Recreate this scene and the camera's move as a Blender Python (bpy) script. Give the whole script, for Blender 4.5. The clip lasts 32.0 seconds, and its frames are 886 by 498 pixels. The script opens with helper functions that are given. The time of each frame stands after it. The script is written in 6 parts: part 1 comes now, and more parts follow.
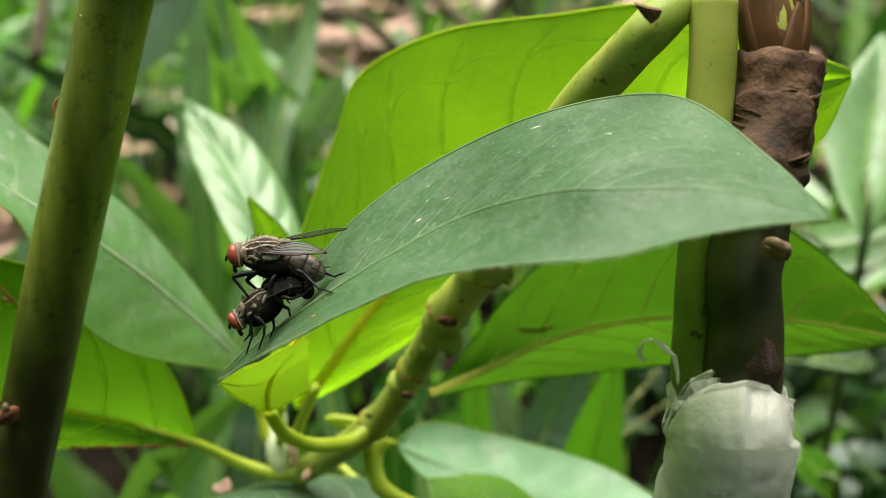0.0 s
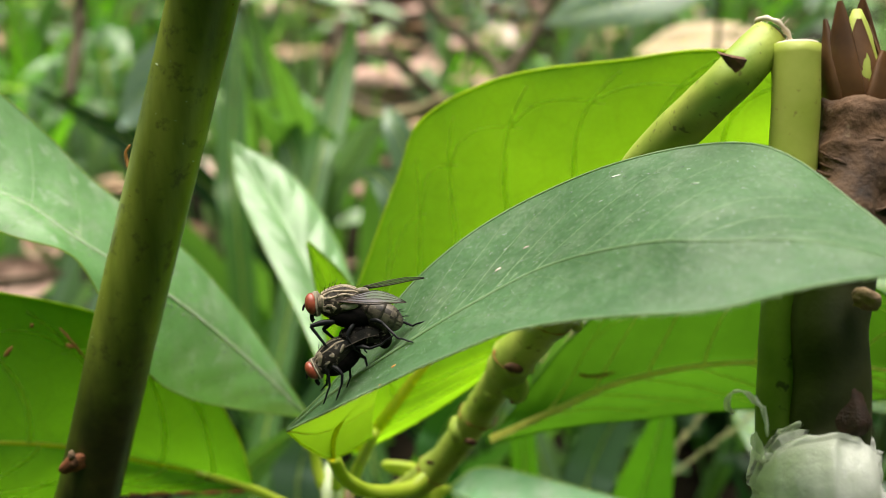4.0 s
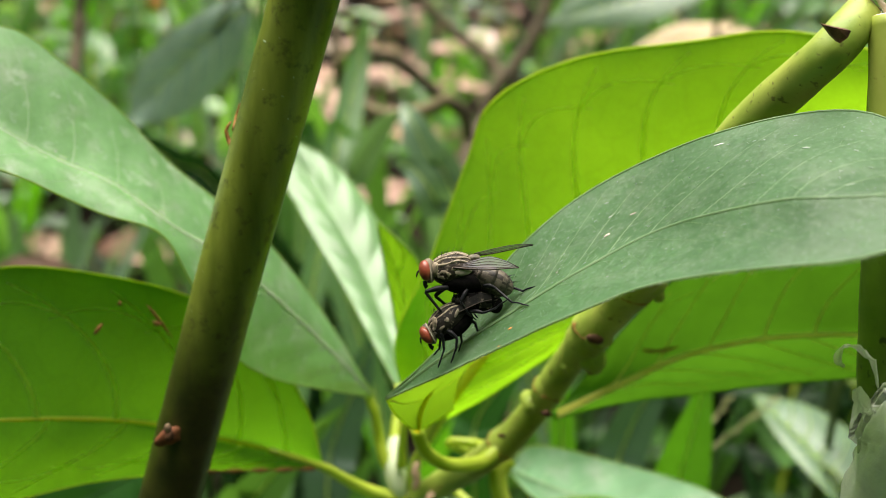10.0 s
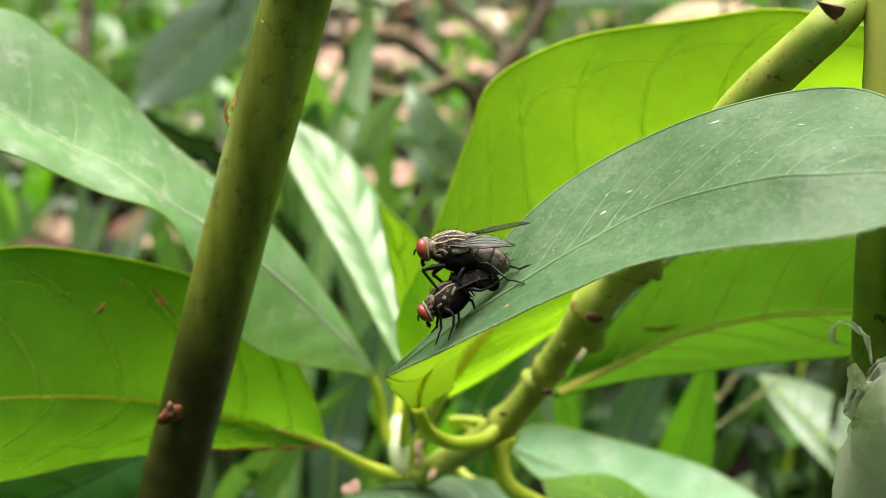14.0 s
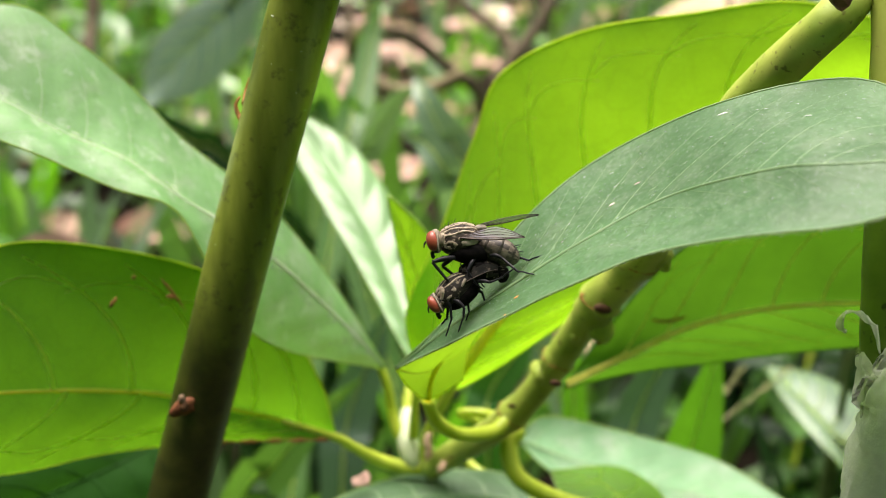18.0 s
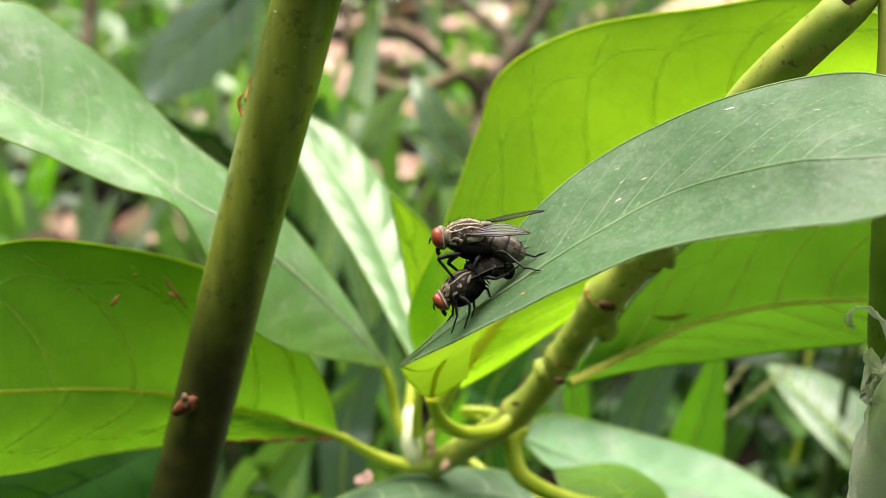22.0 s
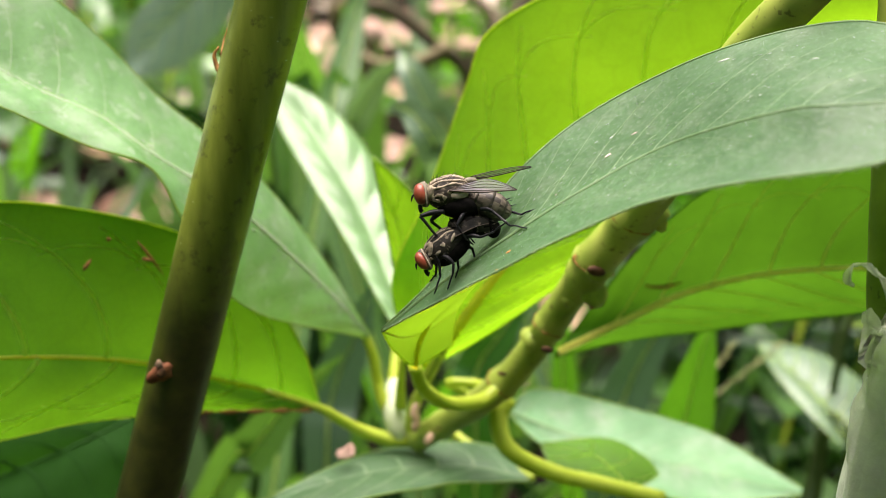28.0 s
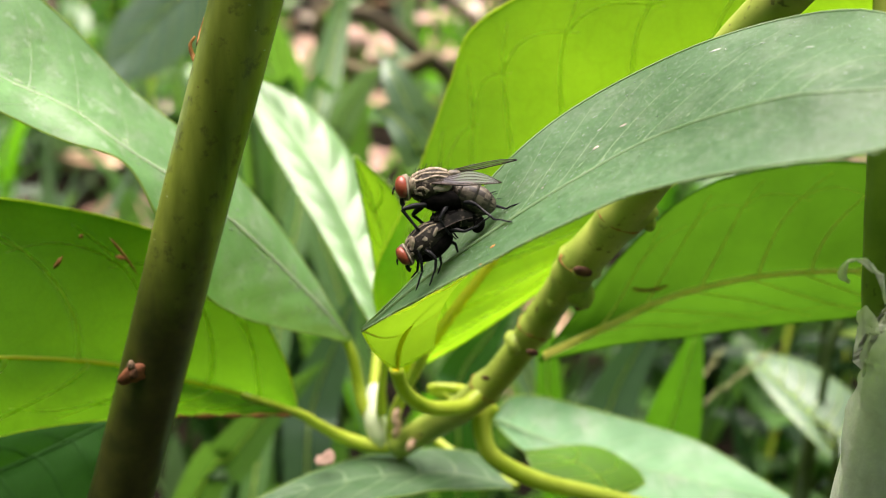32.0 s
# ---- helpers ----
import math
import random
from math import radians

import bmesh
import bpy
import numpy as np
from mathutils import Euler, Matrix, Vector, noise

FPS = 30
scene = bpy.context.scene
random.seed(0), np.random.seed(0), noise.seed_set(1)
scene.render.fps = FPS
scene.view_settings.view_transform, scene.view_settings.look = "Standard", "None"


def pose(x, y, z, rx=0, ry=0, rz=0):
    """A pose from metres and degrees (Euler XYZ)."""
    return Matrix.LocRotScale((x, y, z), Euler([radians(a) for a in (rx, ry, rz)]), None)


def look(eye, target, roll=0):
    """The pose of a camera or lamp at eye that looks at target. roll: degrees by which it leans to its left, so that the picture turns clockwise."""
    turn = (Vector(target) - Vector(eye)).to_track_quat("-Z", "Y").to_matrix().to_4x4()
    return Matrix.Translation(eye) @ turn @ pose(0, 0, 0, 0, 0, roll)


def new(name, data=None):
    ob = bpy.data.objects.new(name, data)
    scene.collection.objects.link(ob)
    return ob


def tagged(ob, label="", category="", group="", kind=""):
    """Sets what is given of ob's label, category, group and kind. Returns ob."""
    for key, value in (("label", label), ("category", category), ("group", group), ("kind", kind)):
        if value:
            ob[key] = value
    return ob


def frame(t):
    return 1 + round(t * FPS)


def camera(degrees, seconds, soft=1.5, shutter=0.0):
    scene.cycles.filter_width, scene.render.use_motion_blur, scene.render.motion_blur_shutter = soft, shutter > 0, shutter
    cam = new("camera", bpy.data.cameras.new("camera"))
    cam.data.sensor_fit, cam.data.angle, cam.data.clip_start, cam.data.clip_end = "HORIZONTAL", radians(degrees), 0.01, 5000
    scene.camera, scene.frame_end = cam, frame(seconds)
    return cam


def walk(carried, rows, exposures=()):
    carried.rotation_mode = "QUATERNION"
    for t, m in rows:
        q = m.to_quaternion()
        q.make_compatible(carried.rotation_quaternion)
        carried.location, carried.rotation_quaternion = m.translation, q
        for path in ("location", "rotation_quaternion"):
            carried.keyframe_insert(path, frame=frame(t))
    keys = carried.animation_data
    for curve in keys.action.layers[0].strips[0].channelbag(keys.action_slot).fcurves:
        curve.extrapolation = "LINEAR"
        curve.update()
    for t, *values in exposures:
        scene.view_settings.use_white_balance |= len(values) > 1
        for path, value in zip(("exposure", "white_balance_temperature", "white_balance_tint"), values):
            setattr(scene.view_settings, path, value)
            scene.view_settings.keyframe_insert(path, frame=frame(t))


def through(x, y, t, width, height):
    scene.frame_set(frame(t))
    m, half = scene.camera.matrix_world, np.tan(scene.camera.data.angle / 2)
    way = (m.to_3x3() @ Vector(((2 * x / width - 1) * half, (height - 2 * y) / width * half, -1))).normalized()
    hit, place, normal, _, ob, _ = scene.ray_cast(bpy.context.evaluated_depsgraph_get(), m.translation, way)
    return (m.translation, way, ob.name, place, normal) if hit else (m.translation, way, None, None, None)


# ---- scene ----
cam = camera(40.6, 32.0, soft=0.85)
METRES, EYE, TILT, LEAN, TURN = 0.095, 0.24, -28.0, 0.0, 0.0
ROWS = [
    (0.0, 0.0, 0.0, 0.0, 0.0, 0.0, -0.0),
    (0.5, 0.0249, 0.0146, 0.0192, 0.43, 0.11, 0.17),
    (1.0, -0.0459, -0.0178, -0.0056, 1.2, 0.54, -0.28),
    (1.5, -0.0657, -0.0197, 0.0, 1.19, 1.05, -0.34),
    (2.0, -0.0509, -0.0047, 0.0223, 1.16, 1.1, 0.13),
    (2.5, -0.0488, 0.0084, 0.034, 1.12, 1.05, 0.48),
    (4.5, -0.0783, 0.0056, 0.0097, 0.54, 1.79, -0.06),
    (5.0, -0.0918, 0.009, 0.02, 0.44, 1.77, 0.1),
    (5.5, -0.0853, 0.0204, 0.0346, 0.19, 1.63, 0.35),
    (6.0, -0.0838, 0.0257, 0.0277, 0.01, 1.7, 0.27),
    (6.5, -0.0939, 0.0248, 0.027, -0.33, 1.88, 0.25),
    (7.0, -0.0977, 0.0285, 0.0052, -0.62, 2.19, -0.05),
    (7.5, -0.1153, 0.0351, -0.0013, -0.79, 2.1, -0.09),
    (8.0, -0.1323, 0.0066, 0.0237, -0.57, 1.56, 0.68),
    (8.5, -0.187, -0.037, 0.0109, -0.74, 1.87, 0.81),
    (9.0, -0.2, -0.0421, 0.0027, -1.11, 2.2, 1.02),
    (9.5, -0.2217, -0.0463, -0.0287, -1.18, 2.24, 0.56),
    (10.0, -0.2117, -0.0329, -0.0289, -1.2, 2.13, 0.58),
    (10.5, -0.205, -0.031, -0.0356, -1.01, 2.01, 0.46),
    (11.0, -0.1994, -0.0285, -0.0377, -0.9, 1.79, 0.51),
    (11.5, -0.1939, -0.0367, -0.0353, -0.8, 1.79, 0.56),
    (12.0, -0.1927, -0.0405, -0.0402, -0.71, 1.85, 0.48),
    (12.5, -0.1873, -0.0436, -0.0288, -0.58, 1.61, 0.7),
    (13.0, -0.1872, -0.0363, -0.0171, -0.65, 1.36, 0.85),
    (13.5, -0.1959, -0.0332, -0.0312, -0.68, 1.24, 0.78),
    (14.0, -0.197, -0.0411, -0.033, -0.63, 1.28, 0.74),
    (14.5, -0.1992, -0.0499, -0.0273, -0.57, 1.34, 0.82),
    (16.5, -0.1943, -0.041, -0.0274, -0.59, 1.23, 1.04),
    (17.0, -0.1966, -0.0464, -0.0284, -0.45, 1.1, 1.05),
    (17.5, -0.1953, -0.0501, -0.0281, -0.34, 1.14, 1.03),
    (18.0, -0.2015, -0.0494, -0.0367, -0.36, 1.07, 1.0),
    (18.5, -0.2037, -0.0499, -0.0407, -0.28, 0.98, 0.95),
    (19.0, -0.1962, -0.0436, -0.0318, -0.48, 1.08, 1.13),
    (19.5, -0.2006, -0.0508, -0.0306, -0.41, 1.13, 1.15),
    (20.0, -0.2091, -0.0556, -0.0416, -0.38, 1.17, 0.97),
    (20.5, -0.2153, -0.0497, -0.0486, -0.41, 1.02, 0.92),
    (21.0, -0.2146, -0.0447, -0.0518, -0.38, 0.97, 0.94),
    (21.5, -0.2157, -0.0462, -0.0481, -0.43, 1.04, 1.01),
    (22.0, -0.211, -0.0417, -0.0397, -0.55, 1.06, 1.16),
    (22.5, -0.2089, -0.0372, -0.0366, -0.52, 0.89, 1.27),
    (23.0, -0.2085, -0.0193, -0.05, -0.8, 0.81, 1.16),
    (23.5, -0.2032, -0.0183, -0.0478, -0.78, 0.87, 1.14),
    (24.0, -0.1938, -0.0165, -0.042, -0.81, 0.88, 1.26),
    (24.5, -0.195, -0.013, -0.0488, -0.82, 0.74, 1.27),
    (25.0, -0.2132, -0.0115, -0.0688, -0.91, 0.69, 0.99),
    (25.5, -0.208, 0.0001, -0.0696, -1.03, 0.55, 1.01),
    (27.5, -0.2084, 0.0072, -0.0756, -1.2, 0.52, 0.94),
    (28.0, -0.2053, 0.0062, -0.0696, -1.09, 0.51, 1.07),
    (28.5, -0.2087, 0.0012, -0.0809, -1.2, 0.81, 0.87),
    (29.0, -0.2018, -0.0103, -0.0769, -1.07, 0.94, 0.98),
    (29.5, -0.1867, 0.0008, -0.0704, -1.12, 1.04, 1.09),
    (30.0, -0.2199, 0.0172, -0.1013, -1.67, 1.17, 0.68),
    (30.5, -0.2112, 0.042, -0.0806, -1.99, 1.23, 0.89),
    (31.0, -0.1903, 0.0617, -0.0709, -2.15, 1.3, 1.03),
    (31.5, -0.1995, 0.0548, -0.0808, -2.07, 1.27, 0.96),
    (32.0, -0.2029, 0.0454, -0.0887, -1.85, 1.24, 0.81),
]
walk(cam, [(t, pose(0, 0, EYE, TILT, LEAN, TURN) @ pose(METRES * x, METRES * y, METRES * z, 90 + pitch, roll, yaw)) for t, x, y, z, yaw, pitch, roll in ROWS],
     [(0.0, 0.61, 6700, 10), (6.0, 0.67, 6700, 10), (13.0, 0.76, 6700, 14), (14.0, 0.90, 6700, 16), (14.5, 0.90, 6700, 16), (17.0, 0.80, 6700, 16), (18.0, 0.99, 6700, 19), (32.0, 1.0, 6700, 21)])

cam.data.dof.use_dof = True
cam.data.dof.focus_distance = 0.112
cam.data.dof.aperture_fstop = 28.0

# ---- light: a bright overcast sky with a very soft, high sun ----
SUN_ELEVATION, SUN_TURN = 70.0, -8.0
world = bpy.data.worlds.new("sky")
scene.world = world
world.use_nodes = True
wn, wl = world.node_tree.nodes, world.node_tree.links
sky = wn.new("ShaderNodeTexSky")
sky.sky_type, sky.sun_disc = "NISHITA", False
sky.sun_elevation, sky.sun_rotation = radians(SUN_ELEVATION), radians(SUN_TURN)
pale = wn.new("ShaderNodeHueSaturation")
pale.inputs["Saturation"].default_value = 0.35
wl.new(sky.outputs[0], pale.inputs["Color"])
wl.new(pale.outputs[0], wn["Background"].inputs[0])
wn["Background"].inputs[1].default_value = 0.125
lamp = bpy.data.lights.new("sun", "SUN")
lamp.energy, lamp.angle, lamp.color = 5.8, radians(60), (1.0, 0.95, 0.86)
sun = new("sun", lamp)
s_el, s_az = radians(SUN_ELEVATION), radians(SUN_TURN)
sun.matrix_world = look((2 * math.sin(s_az) * math.cos(s_el), 2 * math.cos(s_az) * math.cos(s_el), 2 * math.sin(s_el) + 1), (0, 0, 1))


# ---- materials ----
def node_material(name):
    m = bpy.data.materials.new(name)
    m.use_nodes = True
    return m, m.node_tree.nodes, m.node_tree.links, m.node_tree.nodes["Principled BSDF"]


def noise_node(n, l, scale, detail=4.0, rough=0.55, coord="Object"):
    c = n.new("ShaderNodeTexCoord")
    t = n.new("ShaderNodeTexNoise")
    t.inputs["Scale"].default_value, t.inputs["Detail"].default_value, t.inputs["Roughness"].default_value = scale, detail, rough
    l.new(c.outputs[coord], t.inputs["Vector"])
    return t


def ramp(n, l, fac, stops):
    r = n.new("ShaderNodeValToRGB")
    e = r.color_ramp.elements
    while len(e) < len(stops):
        e.new(0.5)
    for el, (p, c) in zip(e, stops):
        el.position, el.color = p, (*c, 1)
    l.new(fac, r.inputs[0])
    return r


def mixed(n, l, fac, a, b, mode="MIX"):
    m = n.new("ShaderNodeMix")
    m.data_type, m.blend_type = "RGBA", mode
    for sock, v in ((m.inputs[0], fac), (m.inputs[6], a), (m.inputs[7], b)):
        if isinstance(v, (int, float)):
            sock.default_value = v
        elif isinstance(v, tuple):
            sock.default_value = (*v, 1)
        else:
            l.new(v, sock)
    return m.outputs[2]


def bump(n, l, height, strength, distance):
    b = n.new("ShaderNodeBump")
    b.inputs["Strength"].default_value, b.inputs["Distance"].default_value = strength, distance
    l.new(height, b.inputs["Height"])
    return b


def leaf_material(name, top, through, rough=0.4, gloss=0.5, share=0.5, dust=0.0, cells=1300.0, net=0.0, quilt=0.0):
    """Leaf tissue: top is its reflected colour, through the colour of light that passes it."""
    m, n, l, p = node_material(name)
    big, fine = noise_node(n, l, 70), noise_node(n, l, 600, 6)
    col = ramp(n, l, big.outputs["Fac"], [(0.3, tuple(c * 0.8 for c in top)), (0.7, tuple(min(1, c * 1.2) for c in top))]).outputs[0]
    if dust:
        d = ramp(n, l, noise_node(n, l, 190, 8, 0.72).outputs["Fac"], [(0.48, (0, 0, 0)), (0.66, (dust, dust, dust))])
        col = mixed(n, l, d.outputs[0], col, (0.58, 0.60, 0.51))
    col = mixed(n, l, 0.3, col, ramp(n, l, fine.outputs["Fac"], [(0.3, (0.45, 0.45, 0.45)), (0.7, (1, 1, 1))]).outputs[0], "MULTIPLY")
    l.new(col, p.inputs["Base Color"])
    vor = n.new("ShaderNodeTexVoronoi")
    vor.feature = "DISTANCE_TO_EDGE"
    vor.inputs["Scale"].default_value = cells
    tc = n.new("ShaderNodeTexCoord")
    l.new(tc.outputs["Object"], vor.inputs["Vector"])
    cell = ramp(n, l, vor.outputs["Distance"], [(0.0, (0, 0, 0)), (0.12, (1, 1, 1))])
    h = mixed(n, l, 0.5, cell.outputs[0], fine.outputs["Fac"])
    bend = noise_node(n, l, 160, 3)
    warp = n.new("ShaderNodeVectorMath")
    warp.operation = "MULTIPLY_ADD"
    warp.inputs[1].default_value = (0.006, 0.006, 0.006)
    l.new(bend.outputs["Color"], warp.inputs[0])
    l.new(tc.outputs["Object"], warp.inputs[2])
    mesh_ = n.new("ShaderNodeTexVoronoi")
    mesh_.feature = "DISTANCE_TO_EDGE"
    mesh_.inputs["Scale"].default_value = 210.0
    l.new(warp.outputs[0], mesh_.inputs["Vector"])
    web = ramp(n, l, mesh_.outputs["Distance"], [(0.0, (0, 0, 0)), (0.09, (1, 1, 1))])
    if quilt:
        small = n.new("ShaderNodeTexVoronoi")
        small.feature = "SMOOTH_F1"
        small.inputs["Scale"].default_value = 900.0
        l.new(warp.outputs[0], small.inputs["Vector"])
        h = mixed(n, l, quilt, h, small.outputs["Distance"])
    bm_ = bump(n, l, h, 0.4 if quilt else 0.3, 0.0002 if quilt else 0.0001)
    l.new(bm_.outputs[0], p.inputs["Normal"])
    p.inputs["Roughness"].default_value = rough
    p.inputs["Specular IOR Level"].default_value = gloss
    rr = ramp(n, l, fine.outputs["Fac"], [(0.3, (rough * 0.85,) * 3), (0.7, (min(1, rough * 1.2),) * 3)])
    l.new(rr.outputs[0], p.inputs["Roughness"])
    tr = n.new("ShaderNodeBsdfTranslucent")
    tcol = ramp(n, l, big.outputs["Fac"], [(0.25, tuple(c * 0.82 for c in through)), (0.75, tuple(min(1, c * 1.12) for c in through))])
    tcell = mixed(n, l, 0.07, tcol.outputs[0], cell.outputs[0], "MULTIPLY")
    if net:
        tcell = mixed(n, l, net, tcell, web.outputs[0], "MULTIPLY")
        blot = ramp(n, l, noise_node(n, l, 26, 3).outputs["Fac"], [(0.3, (0.72, 0.78, 0.7)), (0.7, (1, 1, 1))])
        tcell = mixed(n, l, 0.4, tcell, blot.outputs[0], "MULTIPLY")
    l.new(tcell, tr.inputs["Color"])
    mix = n.new("ShaderNodeMixShader")
    mix.inputs[0].default_value = share
    l.new(p.outputs[0], mix.inputs[1])
    l.new(tr.outputs[0], mix.inputs[2])
    l.new(mix.outputs[0], n["Material Output"].inputs[0])
    return m


def plain_material(name, a, b, scale=400.0, rough=0.6, relief=0.3, depth=0.0003, gloss=0.4, metal=0.0, share=0.0, through=(0, 0, 0)):
    m, n, l, p = node_material(name)
    t, f = noise_node(n, l, scale, 6), noise_node(n, l, scale * 6, 4)
    l.new(ramp(n, l, t.outputs["Fac"], [(0.3, a), (0.7, b)]).outputs[0], p.inputs["Base Color"])
    l.new(bump(n, l, mixed(n, l, 0.4, t.outputs["Fac"], f.outputs["Fac"]), relief, depth).outputs[0], p.inputs["Normal"])
    p.inputs["Roughness"].default_value, p.inputs["Specular IOR Level"].default_value, p.inputs["Metallic"].default_value = rough, gloss, metal
    if share:
        tr = n.new("ShaderNodeBsdfTranslucent")
        tr.inputs["Color"].default_value = (*through, 1)
        mix = n.new("ShaderNodeMixShader")
        mix.inputs[0].default_value = share
        l.new(p.outputs[0], mix.inputs[1])
        l.new(tr.outputs[0], mix.inputs[2])
        l.new(mix.outputs[0], n["Material Output"].inputs[0])
    return m


def speckled(m, scale, colour, amount, low=0.60):
    """Small specks over a material's base colour."""
    n, l = m.node_tree.nodes, m.node_tree.links
    p = n["Principled BSDF"]
    was = p.inputs["Base Color"].links[0].from_socket
    spots = ramp(n, l, noise_node(n, l, scale, 3, 0.6).outputs["Fac"], [(low, (0, 0, 0)), (low + 0.07, (amount,) * 3)])
    l.new(mixed(n, l, spots.outputs[0], was, colour), p.inputs["Base Color"])
    return m


M_TOP = leaf_material("leaf_top_matt", (0.086, 0.19, 0.079), (0.27, 0.52, 0.05), 0.5, 0.36, 0.36, 0.13, quilt=0.88)
M_TOP2 = leaf_material("leaf_top_pale", (0.215, 0.455, 0.165), (0.44, 0.78, 0.11), 0.4, 0.75, 0.42, 0.4)
speckled(M_TOP, 2600, (0.33, 0.41, 0.30), 0.26, 0.56)
speckled(M_TOP, 2000, (0.035, 0.09, 0.035), 0.35, 0.55)
speckled(M_TOP2, 420, (0.66, 0.74, 0.60), 0.32, 0.585)
speckled(M_TOP2, 900, (0.10, 0.26, 0.08), 0.3, 0.56)
M_BACK = leaf_material("leaf_backlit", (0.10, 0.28, 0.02), (0.47, 0.96, 0.018), 0.55, 0.2, 0.68, net=0.07)
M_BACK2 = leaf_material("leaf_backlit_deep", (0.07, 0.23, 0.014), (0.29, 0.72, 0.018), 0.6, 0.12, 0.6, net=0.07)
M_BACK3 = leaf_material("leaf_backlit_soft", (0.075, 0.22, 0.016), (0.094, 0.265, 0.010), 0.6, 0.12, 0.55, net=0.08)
M_SHINE = leaf_material("leaf_young_shiny", (0.22, 0.42, 0.17), (0.45, 0.8, 0.08), 0.32, 1.0, 0.4)
M_MARGIN = plain_material("leaf_margin", (0.13, 0.24, 0.07), (0.20, 0.32, 0.10), 500, 0.5, 0.2, 0.0001, 0.4, 0, 0.4, (0.75, 0.9, 0.2))
M_EDGE = plain_material("leaf_margin_bright", (0.30, 0.46, 0.05), (0.42, 0.55, 0.08), 500, 0.5, 0.2, 0.0001, 0.3, 0, 0.7, (0.8, 0.95, 0.12))
M_PALE = leaf_material("leaf_pale_glossy", (0.17, 0.36, 0.17), (0.36, 0.6, 0.13), 0.36, 0.9, 0.3, 0.35)
M_BASE = leaf_material("leaf_base_backlit", (0.10, 0.25, 0.02), (0.22, 0.42, 0.010), 0.55, 0.2, 0.5)
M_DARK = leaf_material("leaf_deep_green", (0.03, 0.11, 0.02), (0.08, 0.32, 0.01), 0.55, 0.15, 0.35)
M_VEIN = plain_material("vein_yellow_green", (0.66, 0.66, 0.10), (0.80, 0.77, 0.17), 500, 0.5, 0.2, 0.0001, 0.4, 0, 0.18, (0.98, 0.95, 0.2))
M_RIB = plain_material("rib_amber", (0.34, 0.38, 0.05), (0.46, 0.46, 0.07), 500, 0.6, 0.2, 0.0001, 0.2, 0, 0.75, (0.92, 0.85, 0.12))
M_VEIN_PALE = plain_material("vein_pale", (0.125, 0.235, 0.105), (0.215, 0.32, 0.175), 500, 0.5, 0.2, 0.0001, 0.4, 0, 0.3, (0.6, 0.8, 0.2))
M_VEIN_LIGHT = plain_material("vein_whitish", (0.42, 0.54, 0.34), (0.60, 0.67, 0.50), 500, 0.45, 0.2, 0.0001, 0.5, 0, 0.3, (0.6, 0.8, 0.3))
M_VEIN_SOFT = plain_material("vein_soft", (0.26, 0.44, 0.20), (0.46, 0.56, 0.38), 350, 0.5, 0.2, 0.0001, 0.4, 0, 0.3, (0.6, 0.8, 0.3))
M_VEIN_DIM = plain_material("vein_dim", (0.12, 0.28, 0.02), (0.18, 0.34, 0.03), 500, 0.6, 0.2, 0.0001, 0.3, 0, 0.85, (0.86, 0.95, 0.45))
M_PETIOLE = plain_material("petiole_yellow_green", (0.38, 0.50, 0.03), (0.54, 0.64, 0.07), 300, 0.4, 0.2, 0.0002, 0.5, 0, 0.25, (0.5, 0.7, 0.03))
M_BRANCH = plain_material("branch_green", (0.20, 0.30, 0.03), (0.42, 0.48, 0.09), 160, 0.5, 0.4, 0.0003)
speckled(M_BRANCH, 1200, (0.10, 0.085, 0.02), 0.7, 0.61)
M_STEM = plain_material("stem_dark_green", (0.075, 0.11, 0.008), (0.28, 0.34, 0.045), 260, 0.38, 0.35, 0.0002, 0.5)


def shaded_stem():
    """Green rind streaked along the stem; shade on its lower half is painted in as a dark tone."""
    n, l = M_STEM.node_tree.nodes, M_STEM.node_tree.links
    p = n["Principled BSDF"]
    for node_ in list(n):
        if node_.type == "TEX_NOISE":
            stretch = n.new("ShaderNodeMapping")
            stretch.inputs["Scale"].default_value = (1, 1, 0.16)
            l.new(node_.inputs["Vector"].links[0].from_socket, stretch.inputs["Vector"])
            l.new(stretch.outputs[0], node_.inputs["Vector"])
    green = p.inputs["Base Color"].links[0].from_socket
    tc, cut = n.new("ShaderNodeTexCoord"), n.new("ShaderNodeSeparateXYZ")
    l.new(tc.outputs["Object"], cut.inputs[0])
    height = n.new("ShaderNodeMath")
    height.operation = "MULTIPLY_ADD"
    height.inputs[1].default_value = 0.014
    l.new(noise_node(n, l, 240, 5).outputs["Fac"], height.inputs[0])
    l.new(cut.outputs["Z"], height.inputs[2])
    # upper edge of the painted shade, broken up by the noise
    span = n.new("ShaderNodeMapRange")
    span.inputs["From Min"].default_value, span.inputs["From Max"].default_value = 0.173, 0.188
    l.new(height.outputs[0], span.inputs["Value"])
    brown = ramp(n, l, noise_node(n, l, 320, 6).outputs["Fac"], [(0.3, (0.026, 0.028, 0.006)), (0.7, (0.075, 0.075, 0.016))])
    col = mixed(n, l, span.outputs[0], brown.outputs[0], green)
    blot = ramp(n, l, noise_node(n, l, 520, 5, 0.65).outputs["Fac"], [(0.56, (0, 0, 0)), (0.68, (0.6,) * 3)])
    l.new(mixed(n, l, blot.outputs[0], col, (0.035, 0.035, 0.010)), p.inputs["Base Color"])


